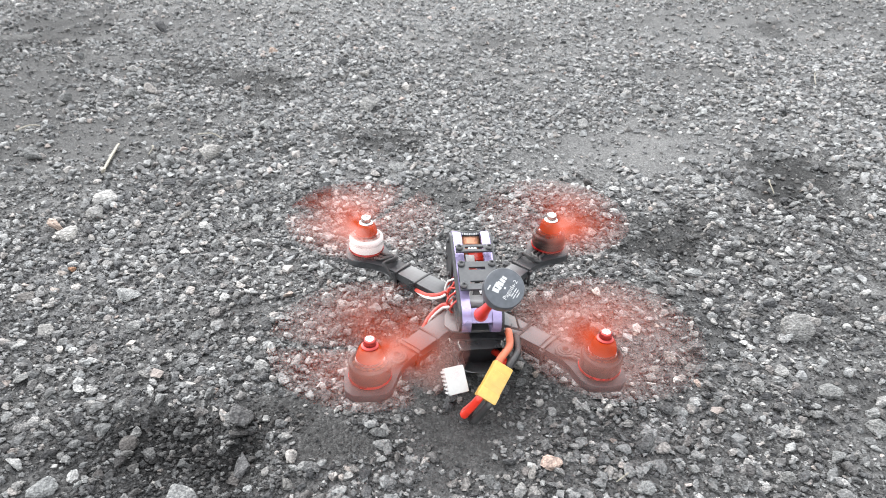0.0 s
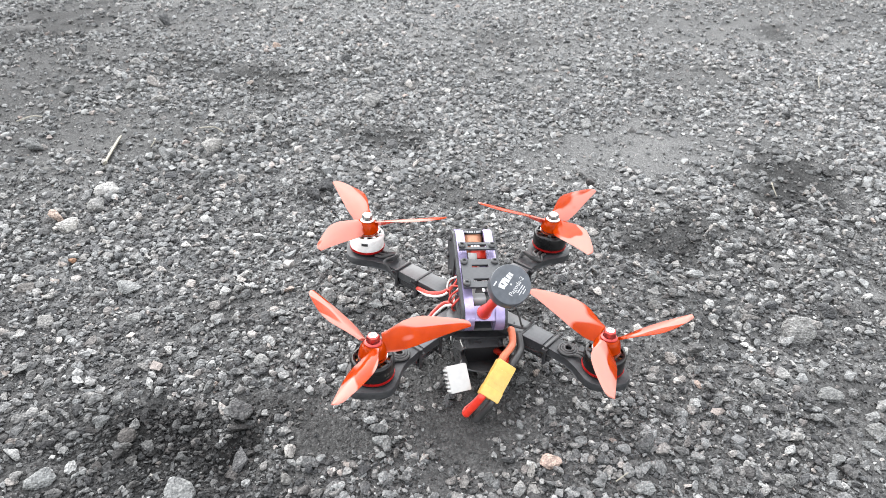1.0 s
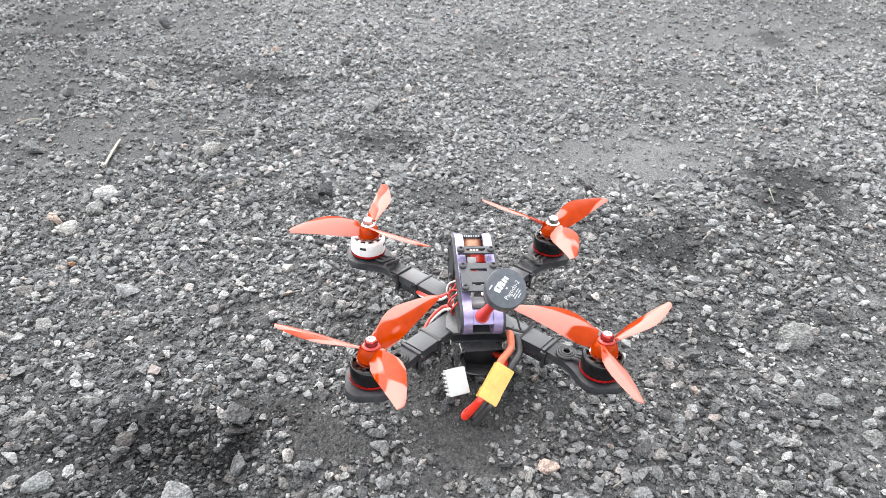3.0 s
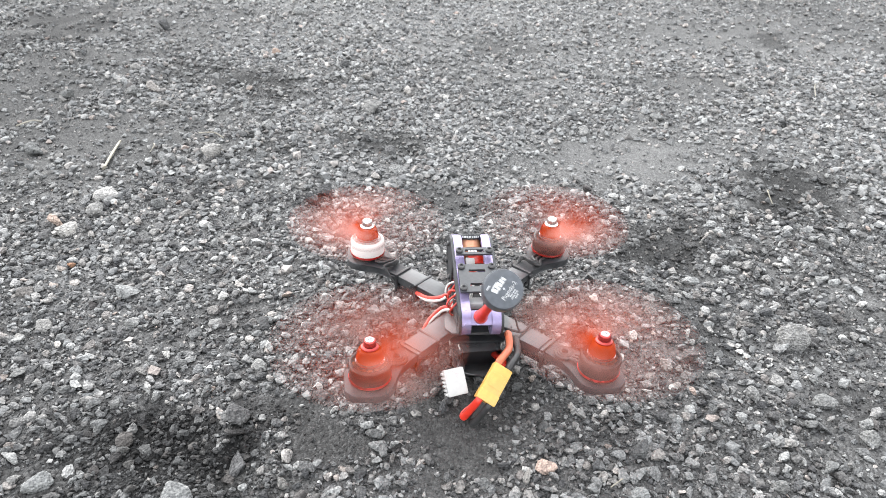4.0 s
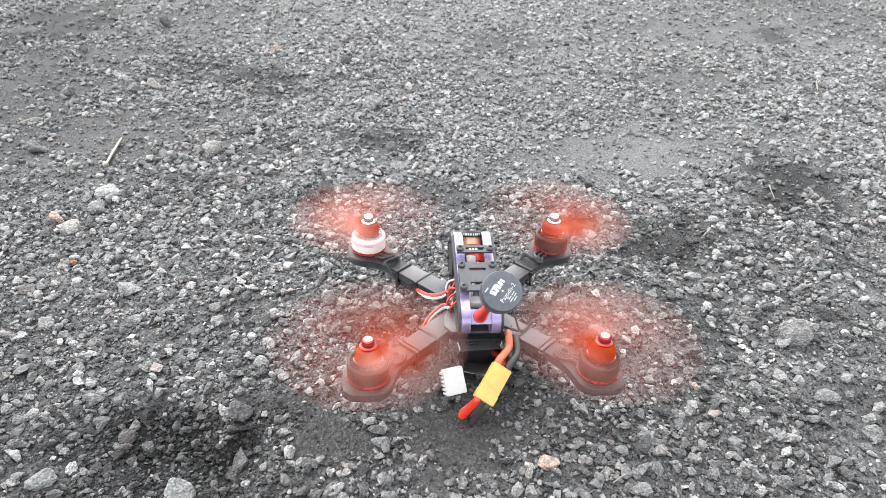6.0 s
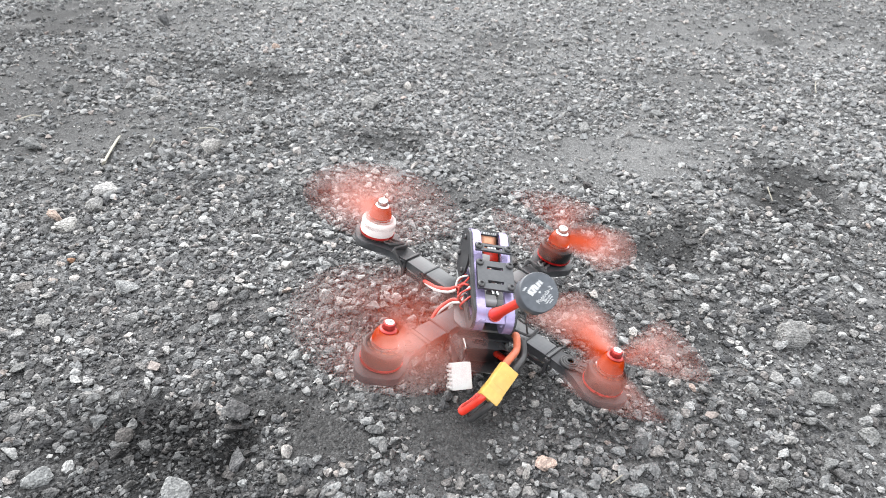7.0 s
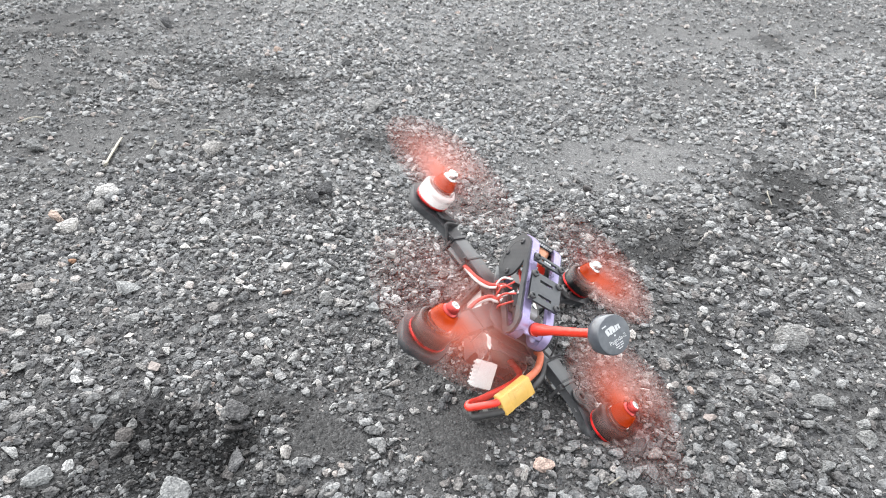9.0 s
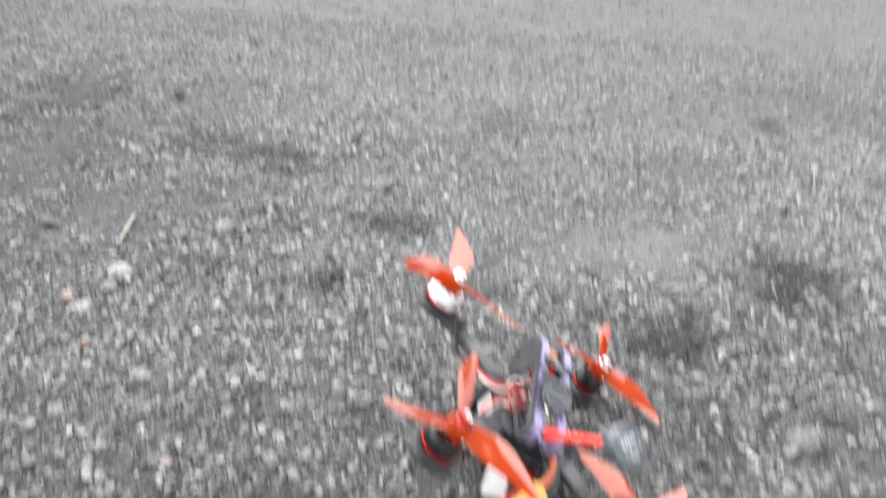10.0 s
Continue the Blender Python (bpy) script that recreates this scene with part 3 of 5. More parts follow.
stone(0.261, 0.423, 0.0136, 0.0142, 0.0100, 2.3)
stone(0.294, 0.430, 0.0070, 0.0105, 0.0070, 2.4)
stone(0.238, 0.408, 0.0104, 0.0156, 0.0104, 2.0)
stone(0.236, 0.431, 0.0116, 0.0082, 0.0058, 1.2)
stone(0.292, 0.405, 0.0156, 0.0155, 0.0108, 1.7)
stone(0.276, 0.391, 0.0076, 0.0069, 0.0048, 2.8)
stone(0.271, 0.378, 0.0140, 0.0124, 0.0087, 1.6)
stone(0.252, 0.383, 0.0065, 0.0097, 0.0065, 2.3)
stone(0.249, 0.361, 0.0117, 0.0108, 0.0075, 2.0)
stone(0.315, 0.385, 0.0107, 0.0107, 0.0075, 2.0)
stone(0.305, 0.366, 0.0171, 0.0149, 0.0104, 1.4)
stone(0.075, 0.329, 0.0142, 0.0144, 0.0101, 4.4)
stone(0.072, 0.388, 0.0085, 0.0090, 0.0063, 2.2)
stone(0.082, 0.377, 0.0076, 0.0079, 0.0055, 2.2)
stone(0.088, 0.361, 0.0074, 0.0086, 0.0060, 2.6)
stone(0.078, 0.367, 0.0100, 0.0087, 0.0061, 1.3)
stone(0.073, 0.344, 0.0072, 0.0102, 0.0071, 1.3)
stone(0.088, 0.335, 0.0056, 0.0082, 0.0056, 2.4)
stone(0.063, 0.322, 0.0086, 0.0115, 0.0080, 2.0)
stone(0.035, 0.314, 0.0085, 0.0087, 0.0061, 1.8)
stone(0.038, 0.335, 0.0055, 0.0063, 0.0044, 2.4)
stone(0.052, 0.307, 0.0099, 0.0129, 0.0090, 2.0)
stone(0.133, 0.312, 0.0166, 0.0108, 0.0076, 2.3)
stone(0.127, 0.379, 0.0094, 0.0100, 0.0070, 0.9)
stone(0.163, 0.384, 0.0114, 0.0114, 0.0080, 1.0)
stone(0.171, 0.381, 0.0079, 0.0083, 0.0058, 1.8)
stone(0.175, 0.342, 0.0109, 0.0078, 0.0055, 2.0)
stone(0.170, 0.330, 0.0074, 0.0105, 0.0074, 2.0)
stone(0.189, 0.334, 0.0084, 0.0098, 0.0068, 1.6)
stone(0.141, 0.349, 0.0142, 0.0145, 0.0101, 1.2)
stone(0.109, 0.335, 0.0089, 0.0092, 0.0065, 1.0)
stone(0.103, 0.333, 0.0064, 0.0073, 0.0051, 1.9)
stone(0.249, 0.510, 0.0075, 0.0093, 0.0065, 2.2)
stone(0.228, 0.333, 0.0104, 0.0081, 0.0057, 1.8)
stone(0.230, 0.324, 0.0086, 0.0120, 0.0084, 1.7)
stone(0.268, 0.341, 0.0117, 0.0139, 0.0097, 1.5)
stone(0.270, 0.329, 0.0098, 0.0137, 0.0096, 0.9)
stone(0.286, 0.343, 0.0091, 0.0076, 0.0053, 1.9)
stone(0.252, 0.345, 0.0089, 0.0084, 0.0059, 2.2)
stone(0.156, 0.357, 0.0051, 0.0059, 0.0041, 2.8)
stone(0.204, 0.393, 0.0100, 0.0108, 0.0076, 1.4)
stone(0.138, 0.389, 0.0079, 0.0082, 0.0058, 1.6)
stone(0.198, 0.317, 0.0083, 0.0077, 0.0054, 1.6)
stone(0.179, 0.317, 0.0074, 0.0085, 0.0059, 1.5)
stone(0.363, 0.575, 0.0146, 0.0109, 0.0076, 1.9)
stone(0.306, 0.562, 0.0128, 0.0103, 0.0072, 1.9)
stone(0.168, 0.559, 0.0130, 0.0136, 0.0095, 0.9)
stone(0.139, 0.558, 0.0075, 0.0094, 0.0066, 1.8)
stone(0.230, 0.510, 0.0053, 0.0066, 0.0046, 2.8)
stone(0.009, 0.389, 0.0135, 0.0099, 0.0069, 1.0)
stone(-0.486, 1.112, 0.0000, 0.0000, 0.0000, 2.2)
stone(-0.452, 1.125, 0.0000, 0.0000, 0.0000, 2.2)
stone(-0.455, 1.013, 0.0000, 0.0000, 0.0000, 1.9)
stone(-0.431, 1.014, 0.0000, 0.0000, 0.0000, 2.2)
stone(-0.477, 1.025, 0.0000, 0.0000, 0.0000, 1.5)
stone(-0.468, 0.969, 0.0000, 0.0000, 0.0000, 1.5)
stone(-0.381, 0.975, 0.0000, 0.0000, 0.0000, 2.2)
stone(-0.445, 1.065, 0.0000, 0.0000, 0.0000, 1.9)
stone(-0.412, 1.024, 0.0000, 0.0000, 0.0000, 1.5)
stone(-0.420, 1.079, 0.0000, 0.0000, 0.0000, 1.9)
stone(-0.532, 0.972, 0.0000, 0.0000, 0.0000, 2.2)
stone(-0.531, 1.350, 0.0000, 0.0000, 0.0000, 1.9)
stone(-0.369, 1.508, 0.0000, 0.0000, 0.0000, 2.4)
stone(-0.360, 1.429, 0.0000, 0.0000, 0.0000, 2.2)
stone(-0.414, 1.286, 0.0000, 0.0000, 0.0000, 1.9)
stone(-0.363, 1.183, 0.0000, 0.0000, 0.0000, 2.4)
stone(-0.267, 1.197, 0.0000, 0.0000, 0.0000, 2.2)
stone(-0.229, 1.218, 0.0000, 0.0000, 0.0000, 1.9)
stone(-0.485, 1.078, 0.0000, 0.0000, 0.0000, 1.9)
stone(-0.451, 1.044, 0.0000, 0.0000, 0.0000, 2.2)
stone(-0.416, 1.116, 0.0000, 0.0000, 0.0000, 1.9)
stone(-0.376, 1.053, 0.0000, 0.0000, 0.0000, 2.2)
stone(-0.431, 0.974, 0.0000, 0.0000, 0.0000, 1.5)
stone(-0.494, 0.788, 0.0000, 0.0000, 0.0000, 2.0)
stone(-0.584, 0.943, 0.0000, 0.0000, 0.0000, 1.5)
stone(0.453, 1.606, 0.0000, 0.0000, 0.0000, 2.2)
stone(0.476, 1.125, 0.0000, 0.0000, 0.0000, 2.2)
stone(0.485, 1.307, 0.0000, 0.0000, 0.0000, 2.2)
stone(0.579, 1.255, 0.0000, 0.0000, 0.0000, 2.0)
stone(0.257, 1.581, 0.0000, 0.0000, 0.0000, 2.2)
stone(0.321, 0.915, 0.0000, 0.0000, 0.0000, 2.5)
stone(0.590, 1.018, 0.0000, 0.0000, 0.0000, 1.9)
stone(0.361, 1.640, 0.0000, 0.0000, 0.0000, 2.3)


# ---- tools for building things ----
def finish(name, bm, mat, smooth=40):
    bmesh.ops.recalc_face_normals(bm, faces=bm.faces)
    me = bpy.data.meshes.new(name)
    for f in bm.faces:
        f.smooth = True
    for e in bm.edges:
        if len(e.link_faces) == 2 and e.calc_face_angle(0) > radians(smooth):
            e.smooth = False
    bm.to_mesh(me)
    bm.free()
    me.materials.append(mat)
    return me


def part(name, bm, mat, parent, label=""):
    ob = new(name, finish(name, bm, mat))
    ob.parent = parent
    return tagged(ob, label) if label else ob


def slab(points, z0, z1, bevel=0.0, bm=None):
    """An outline in x and y, given height."""
    bm = bm or bmesh.new()
    lo = [bm.verts.new((x, y, z0)) for x, y in points]
    hi = [bm.verts.new((x, y, z1)) for x, y in points]
    faces = [bm.faces.new(lo[::-1]), bm.faces.new(hi)]
    for k in range(len(points)):
        j = (k + 1) % len(points)
        faces.append(bm.faces.new((lo[k], lo[j], hi[j], hi[k])))
    if bevel:
        edges = list({e for f in faces[:2] for e in f.edges})
        bmesh.ops.bevel(bm, geom=edges, offset=bevel, segments=2, affect="EDGES", profile=0.5)
    return bm


def block(cx, cy, cz, sx, sy, sz, bevel=0.0, turn=None, bm=None):
    b2 = bmesh.new()
    bmesh.ops.create_cube(b2, size=1, matrix=Matrix.Diagonal((sx, sy, sz, 1)))
    if bevel:
        bmesh.ops.bevel(b2, geom=b2.edges[:], offset=bevel, segments=2, affect="EDGES", profile=0.5)
    bmesh.ops.transform(b2, matrix=Matrix.Translation((cx, cy, cz)) @ (turn or Matrix()), verts=b2.verts[:])
    return joined(b2, bm)


def joined(b2, bm):
    if bm is None:
        return b2
    me = bpy.data.meshes.new("piece")
    b2.to_mesh(me)
    bm.from_mesh(me)
    bpy.data.meshes.remove(me)
    b2.free()
    return bm


def lathe(profile, seg=32, at=(0, 0, 0), turn=None, bm=None):
    """Radii and heights turned round the z axis."""
    b2 = bmesh.new()
    rings = []
    for r, z in profile:
        if r < 1e-6:
            rings.append([b2.verts.new((0, 0, z))])
        else:
            rings.append([b2.verts.new((r * math.cos(2 * math.pi * k / seg), r * math.sin(2 * math.pi * k / seg), z)) for k in range(seg)])
    for a, b in zip(rings, rings[1:]):
        for k in range(seg):
            j = (k + 1) % seg
            if len(a) == 1 and len(b) > 1:
                b2.faces.new((a[0], b[k], b[j]))
            elif len(b) == 1 and len(a) > 1:
                b2.faces.new((a[k], a[j], b[0]))
            elif len(a) > 1:
                b2.faces.new((a[k], a[j], b[j], b[k]))
    bmesh.ops.transform(b2, matrix=Matrix.Translation(at) @ (turn or Matrix()), verts=b2.verts[:])
    return joined(b2, bm)


def smooth_path(points, steps=8):
    """A Catmull-Rom curve through the points."""
    p = [Vector(q) for q in points]
    p = [2 * p[0] - p[1]] + p + [2 * p[-1] - p[-2]]
    out = []
    for k in range(1, len(p) - 2):
        for s in range(steps):
            t = s / steps
            out.append(0.5 * (2 * p[k] + (p[k + 1] - p[k - 1]) * t + (2 * p[k - 1] - 5 * p[k] + 4 * p[k + 1] - p[k + 2]) * t * t + (3 * p[k] - 3 * p[k + 1] + p[k + 2] - p[k - 1]) * t ** 3))
    return out + [p[-2]]


def hose(points, r, seg=10, bm=None, closed=False, flat=1.0, steps=8):
    """A round wire along a curve."""
    b2 = bmesh.new()
    path = smooth_path(points, steps) if steps > 1 else [Vector(q) for q in points]
    rings, side = [], None
    for k, q in enumerate(path):
        if closed:
            d = path[(k + 1) % len(path)] - path[k - 1]
        else:
            d = path[min(k + 1, len(path) - 1)] - path[max(k - 1, 0)]
        d.normalize()
        if side is None:
            side = d.orthogonal().normalized()
        side = (side - d * side.dot(d)).normalized()
        up = d.cross(side)
        rings.append([b2.verts.new(q + r * (math.cos(a) * side + flat * math.sin(a) * up)) for a in (2 * math.pi * i / seg for i in range(seg))])
    pairs = list(zip(rings, rings[1:])) + ([(rings[-1], rings[0])] if closed else [])
    for a, b in pairs:
        for i in range(seg):
            j = (i + 1) % seg
            b2.faces.new((a[i], a[j], b[j], b[i]))
    if not closed:
        b2.faces.new(rings[0][::-1])
        b2.faces.new(rings[-1])
    return joined(b2, bm)


# ---- dry stalks on the gravel ----
def stalk(name, label, a, b, r, lift=0.004, bend=0.004):
    za, zb = float(ground_height(*a)) + 0.004, float(ground_height(*b)) + 0.004
    mid = ((a[0] + b[0]) / 2 + bend, (a[1] + b[1]) / 2, (za + zb) / 2 + lift)
    bm = hose([(*a, za), mid, (*b, zb)], r, 8, flat=0.45)
    tagged(new(name, finish(name, bm, M_STRAW)), label, "straw", "dry stalks")


stalk("dry_stalk", "flat pale dry stalk lying on the soil", (-0.385, 0.735), (-0.399, 0.812), 0.0036, 0.002, 0.001)
stalk("grass_blade", "thin pale curved blade of dry grass", (0.376, 0.75), (0.367, 0.717), 0.0006, 0.008, -0.006)
stalk("grass_blade", "thin grey dry grass stem on gravel", (-0.311, 0.843), (-0.276, 0.83), 0.0008)
stalk("grass_blade", "short thin dry grass stem on soil", (-0.348, 0.777), (-0.352, 0.8), 0.001)
stalk("dry_twig", "thin dark dry twig on the soil", (-0.551, 0.859), (-0.526, 0.875), 0.001)
stalk("root_hair", "hair-thin pale dry root among gravel", (0.115, 0.315), (0.125, 0.323), 0.0004, 0.003, 0.002)
stalk("grass_blade", "thin pale bent grass stem among gravel", (0.570, 1.086), (0.606, 1.156), 0.0007, 0.006, -0.006)


# ---- the racing quadcopter (its meshes are laid out in millimetres) ----
def dpart(name, bm, mat, parent, label=""):
    bmesh.ops.scale(bm, vec=(0.001,) * 3, verts=bm.verts[:])
    return part(name, bm, mat, parent, label)


def turned(angle, axis="Z"):
    return Matrix.Rotation(radians(angle), 4, axis)


drone = new("quadcopter")
tagged(drone, "small black carbon racing quadcopter with orange propellers on gravel", "drone")
MOTORS = {"front_left": (-77.8, 78.0, -1, 135), "front_right": (77.7, 78.2, 1, 45), "rear_left": (-77.5, -77.8, 1, 225), "rear_right": (77.6, -78.4, -1, 315)}
XC = 1.0
LIFT = 3.5


def build_arm(turn, mat=M_CARBON):
    """One arm from the middle to its motor pad, with its speed controller, wires and ties."""
    spin = Matrix.Translation((0, 0, LIFT)) @ turned(turn)
    half = [(14, 9), (34, 8.6), (52, 8.2), (72, 7.2), (86, 7.8), (94, 10.5), (101, 15), (107, 18), (112, 18.6), (117, 16.8), (127, 6.8), (129.5, 3.2)]
    bm = slab(half + [(u, -v) for u, v in half[::-1]], -5.4, 0.8, 0.7)
    bmesh.ops.transform(bm, matrix=spin, verts=bm.verts[:])
    arm = dpart("arm", bm, mat, drone, "grey black carbon arm with rounded motor pad")
    bm = slab([(20, 8.6), (67, 8.0), (67, -8.0), (20, -8.6)], 0.8, 1.5, 0.2)
    bmesh.ops.transform(bm, matrix=spin, verts=bm.verts[:])
    dpart("arm_cover", bm, M_SHINY, arm, "smooth blue grey strip on the arm")
    bm = block(60, 0, -9.2, 27, 13, 6.6, 1.6)
    bmesh.ops.transform(bm, matrix=spin, verts=bm.verts[:])
    dpart("speed_controller", bm, M_WRAP, arm, "speed controller in glossy black shrink wrap")
    bm = block(60, 0, -5.8, 24, 11, 0.8, 0.2)
    bmesh.ops.transform(bm, matrix=spin, verts=bm.verts[:])
    dpart("heat_sink", bm, M_SILVER, arm, "thin silver metal plate")
    for at in (49, 70):
        w = 9.0 if at == 49 else 8.0
        lo = -13.2
        bm = hose([(at, -w, lo), (at, -w, 1.3), (at, w, 1.3), (at, w, lo)], 1.35, 8, closed=True, steps=1)
        block(at, -w - 0.6, -1.5, 4.2, 3.0, 3.6, 0.5, bm=bm)
        hose([(at, w + 1, -1), (at + 0.6, w + 2.2, 0.8), (at + 2, w + 4.0, 2.2)], 0.8, 6, bm=bm)
        bmesh.ops.transform(bm, matrix=spin, verts=bm.verts[:])
        dpart("cable_tie", bm, M_BLACK, arm, "black nylon cable tie with a loose tail")
    if turn > 180:
        # the rear motor wires are rolled up flat on the arm
        for k in range(3):
            r = 6.6 - 1.7 * k
            bm = hose([(83.5 + r * math.cos(a), r * math.sin(a), 2.0 + 0.5 * k) for a in (2 * math.pi * i / 24 for i in range(24))], 1.05, 8, closed=True, steps=1)
            hose([(89.5, -3 + 3 * k, 2.0), (94, -3 + 3 * k, 3.2), (99, -4 + 4 * k, 2.2)], 1.05, 8, bm=bm)
            bmesh.ops.transform(bm, matrix=spin, verts=bm.verts[:])
            dpart("motor_wire", bm, M_RUBBER, arm, "black motor wire rolled up on the arm")
        return
    for k in range(3):
        bm = hose([(97, -4 + 4 * k, 1.6), (90, -5 + 4 * k, 2.8), (83, -8.5 + 2.2 * k, 3.2 + k), (80, -1.5, 3.8 + k), (82.5, 6.5 + k, 3.4 + k * 0.7), (78, 9.0, 0.5), (70, 7.4, -7 - k)], 1.15, 8)
        bmesh.ops.transform(bm, matrix=spin, verts=bm.verts[:])
        dpart("motor_wire", bm, M_RUBBER, arm, "black motor wire looped on the arm")


def build_motor(x, y, white):
    """A motor on its pad; returns the bell, whose origin is on the shaft."""
    at, o = (x, y, LIFT), (0, 0, 0)
    base = dpart("motor", lathe([(0, 0.8), (12.5, 0.8), (13.4, 1.4), (13.4, 3.4), (11, 3.8), (0, 3.8)], 40, at), M_BELL, drone, "brushless motor")
    dpart("motor_ring", lathe([(12.6, 3.2), (14.3, 3.2), (14.5, 3.8), (14.3, 4.9), (12.6, 4.9), (12.6, 3.2)], 48, at), M_RED, base, "bright red anodised ring")
    bm = bmesh.new()
    for k in range(12):
        a = radians(30 * k)
        block(x + 9.2 * math.cos(a), y + 9.2 * math.sin(a), 10.5 + LIFT, 4.6, 3.4, 8.5, 0.9, turned(30 * k), bm)
    dpart("winding", bm, M_COPPER, base, "copper wire windings")
    bm = lathe([(12.8, 5.0), (14.0, 5.0), (14.1, 5.4), (14.1, 14.6), (13.6, 15.8), (12.6, 16.4), (11.6, 16.5), (11.4, 15.5), (12.6, 14), (12.8, 5.0)], 48, o)
    star = []
    for k in range(9):
        for da, r in ((-14, 5.2), (-5.5, 12.6), (5.5, 12.6), (14, 5.2)):
            star.append((r * math.cos(radians(40 * k + da)), r * math.sin(radians(40 * k + da))))
    slab(star, 15.2, 16.8, bm=bm)
    lathe([(0, 15.2), (5.6, 15.2), (5.6, 18.2), (4.6, 18.8), (0, 18.8)], 24, o, bm=bm)
    bell = dpart("motor_bell", bm, M_WHITEBELL if white else M_BELL, drone, "white painted motor bell" if white else "glossy black motor bell")
    bm = lathe([(5.5, 16.6), (6.8, 16.6), (6.8, 17.5), (5.5, 17.5), (5.5, 16.6)], 28, o)
    lathe([(8.2, 16.9), (9.6, 16.9), (9.6, 17.5), (8.2, 17.5), (8.2, 16.9)], 36, o, bm=bm)
    dpart("bell_trim", bm, M_SILVER, bell, "bright machined metal rims")
    bm = bmesh.new()
    if white:
        # windows in the bell and print too small to read
        for da in (-62, -150, 118, 28):
            a = radians(da)
            dpart("bell_window", block(14.0 * math.cos(a), 14.0 * math.sin(a), 12.4, 0.5, 5.2, 2.4, 0.15, turned(da)), M_BLACK, bell, "dark window in the bell")
        for k, w in enumerate((2.2, 1.6, 1.9)):
            a = radians(-118 + 10.5 * k)
            block(14.1 * math.cos(a), 14.1 * math.sin(a), 7.6, 0.16, w, 2.1, 0, turned(math.degrees(a)), bm)
        dpart("bell_print", bm, M_BLACK, bell, "small dark print")
    else:
        # print on the bell, too small to read
        for k, (w, z) in enumerate(((1.4, 10.2), (1.4, 10.2), (0.8, 10.2), (1.4, 10.2), (1.4, 10.2), (1.4, 10.2), (2.6, 7.6), (2.6, 7.6))):
            a = radians(-105 + 8.5 * (k if k < 6 else (k - 6) * 2.2 + 1))
            block(14.1 * math.cos(a), 14.1 * math.sin(a), z, 0.16, w, 1.9 if z > 9 else 0.8, 0, turned(math.degrees(a)), bm)
        dpart("bell_print", bm, M_FAINT, bell, "faint small print")
    bell.location = (x / 1000, y / 1000, LIFT / 1000)
    return bell


BLADE = [(6.4, 12.5, 42, -0.6), (11, 14.6, 40, -0.2), (16, 17.2, 36, 0.8), (22, 19.2, 31, 2.1), (28, 19.9, 27, 3.2), (34, 19.0, 24.5, 4.3), (40, 16.8, 22, 5.2), (46, 14.2, 20, 6.1), (52, 11.4, 18, 7.0), (57.5, 8.8, 16.5, 7.7), (61.5, 6.6, 15.5, 8.1), (63.6, 4.8, 15, 8.4), (64.4, 3.0, 15, 8.5)]


def blade_mesh(hand):
    """One blade along x; its leading edge is the higher one. hand: 1 turns anticlockwise seen from above."""
    bm = bmesh.new()
    rings = []
    shape = [(-0.5, 0.0, 0.1), (-0.3, 0.35, 0.75), (0.0, 0.75, 1.0), (0.3, 0.6, 0.95), (0.5, 0.0, 0.15)]
    for r, chord, pitch, rise in BLADE:
        shift = chord / 2 - 5.6 + 4.6 * max(0, r - 26) / 38 + 1.6 * max(0, 16 - r) / 9
        thick = 0.5 + 0.75 * max(0, 1 - r / 60)
        ca, sa = math.cos(radians(pitch)), math.sin(radians(pitch))
        top = [(c * chord + shift, camb * 0.075 * chord + th * thick) for c, camb, th in shape]
        bot = [(c * chord + shift, camb * 0.075 * chord - th * thick * 0.6) for c, camb, th in shape[::-1]]
        rings.append([bm.verts.new((r, hand * (p * ca - q * sa), p * sa + q * ca + rise)) for p, q in top + bot])
    n = len(rings[0])
    for a, b in zip(rings, rings[1:]):
        for i in range(n):
            bm.faces.new((a[i], a[(i + 1) % n], b[(i + 1) % n], b[i]))
    bm.faces.new(rings[0][::-1])
    bm.faces.new(rings[-1])
    bmesh.ops.scale(bm, vec=(0.001,) * 3, verts=bm.verts[:])
    return finish("blade", bm, M_PROP, 60)


BLADES = {1: blade_mesh(1), -1: blade_mesh(-1)}
PROP_Z = 28.0


def build_propeller(x, y, hand, nut_mat, nut_label):
    """Three-bladed propeller; its origin is on the motor shaft."""
    hub = dpart("propeller", lathe([(2.4, -5.7), (8.8, -5.7), (9.3, -5.0), (9.0, -3), (8.0, 0.4), (7.0, 2.4), (6.2, 3.2), (2.4, 3.2), (2.4, -5.7)], 32), M_HUB, drone, "orange three-bladed propeller")
    hub.location = (x / 1000, y / 1000, PROP_Z / 1000)
    for k in range(3):
        b = new("blade", BLADES[hand])
        b.parent = hub
        b.rotation_euler = (0, 0, radians(120 * k))
        tagged(b, "glossy translucent orange blade")
    bm = lathe([(0, 3.2), (5.6, 3.2), (5.7, 4.0), (4.9, 4.7), (4.3, 4.9)], 28)
    lathe([(4.4, 4.8), (4.4, 7.9), (3.9, 8.8), (3.1, 9.1), (2.3, 9.1), (2.1, 8.0), (0, 8.0)], 6, bm=bm)
    dpart("nut", bm, nut_mat, hub, nut_label)
    dpart("shaft_end", lathe([(2.2, 7.6), (2.75, 8.4), (2.75, 9.35), (1.7, 9.5), (1.5, 8.4), (0, 8.3)], 20), M_SILVER, hub, "bright silver shaft end")
    return hub


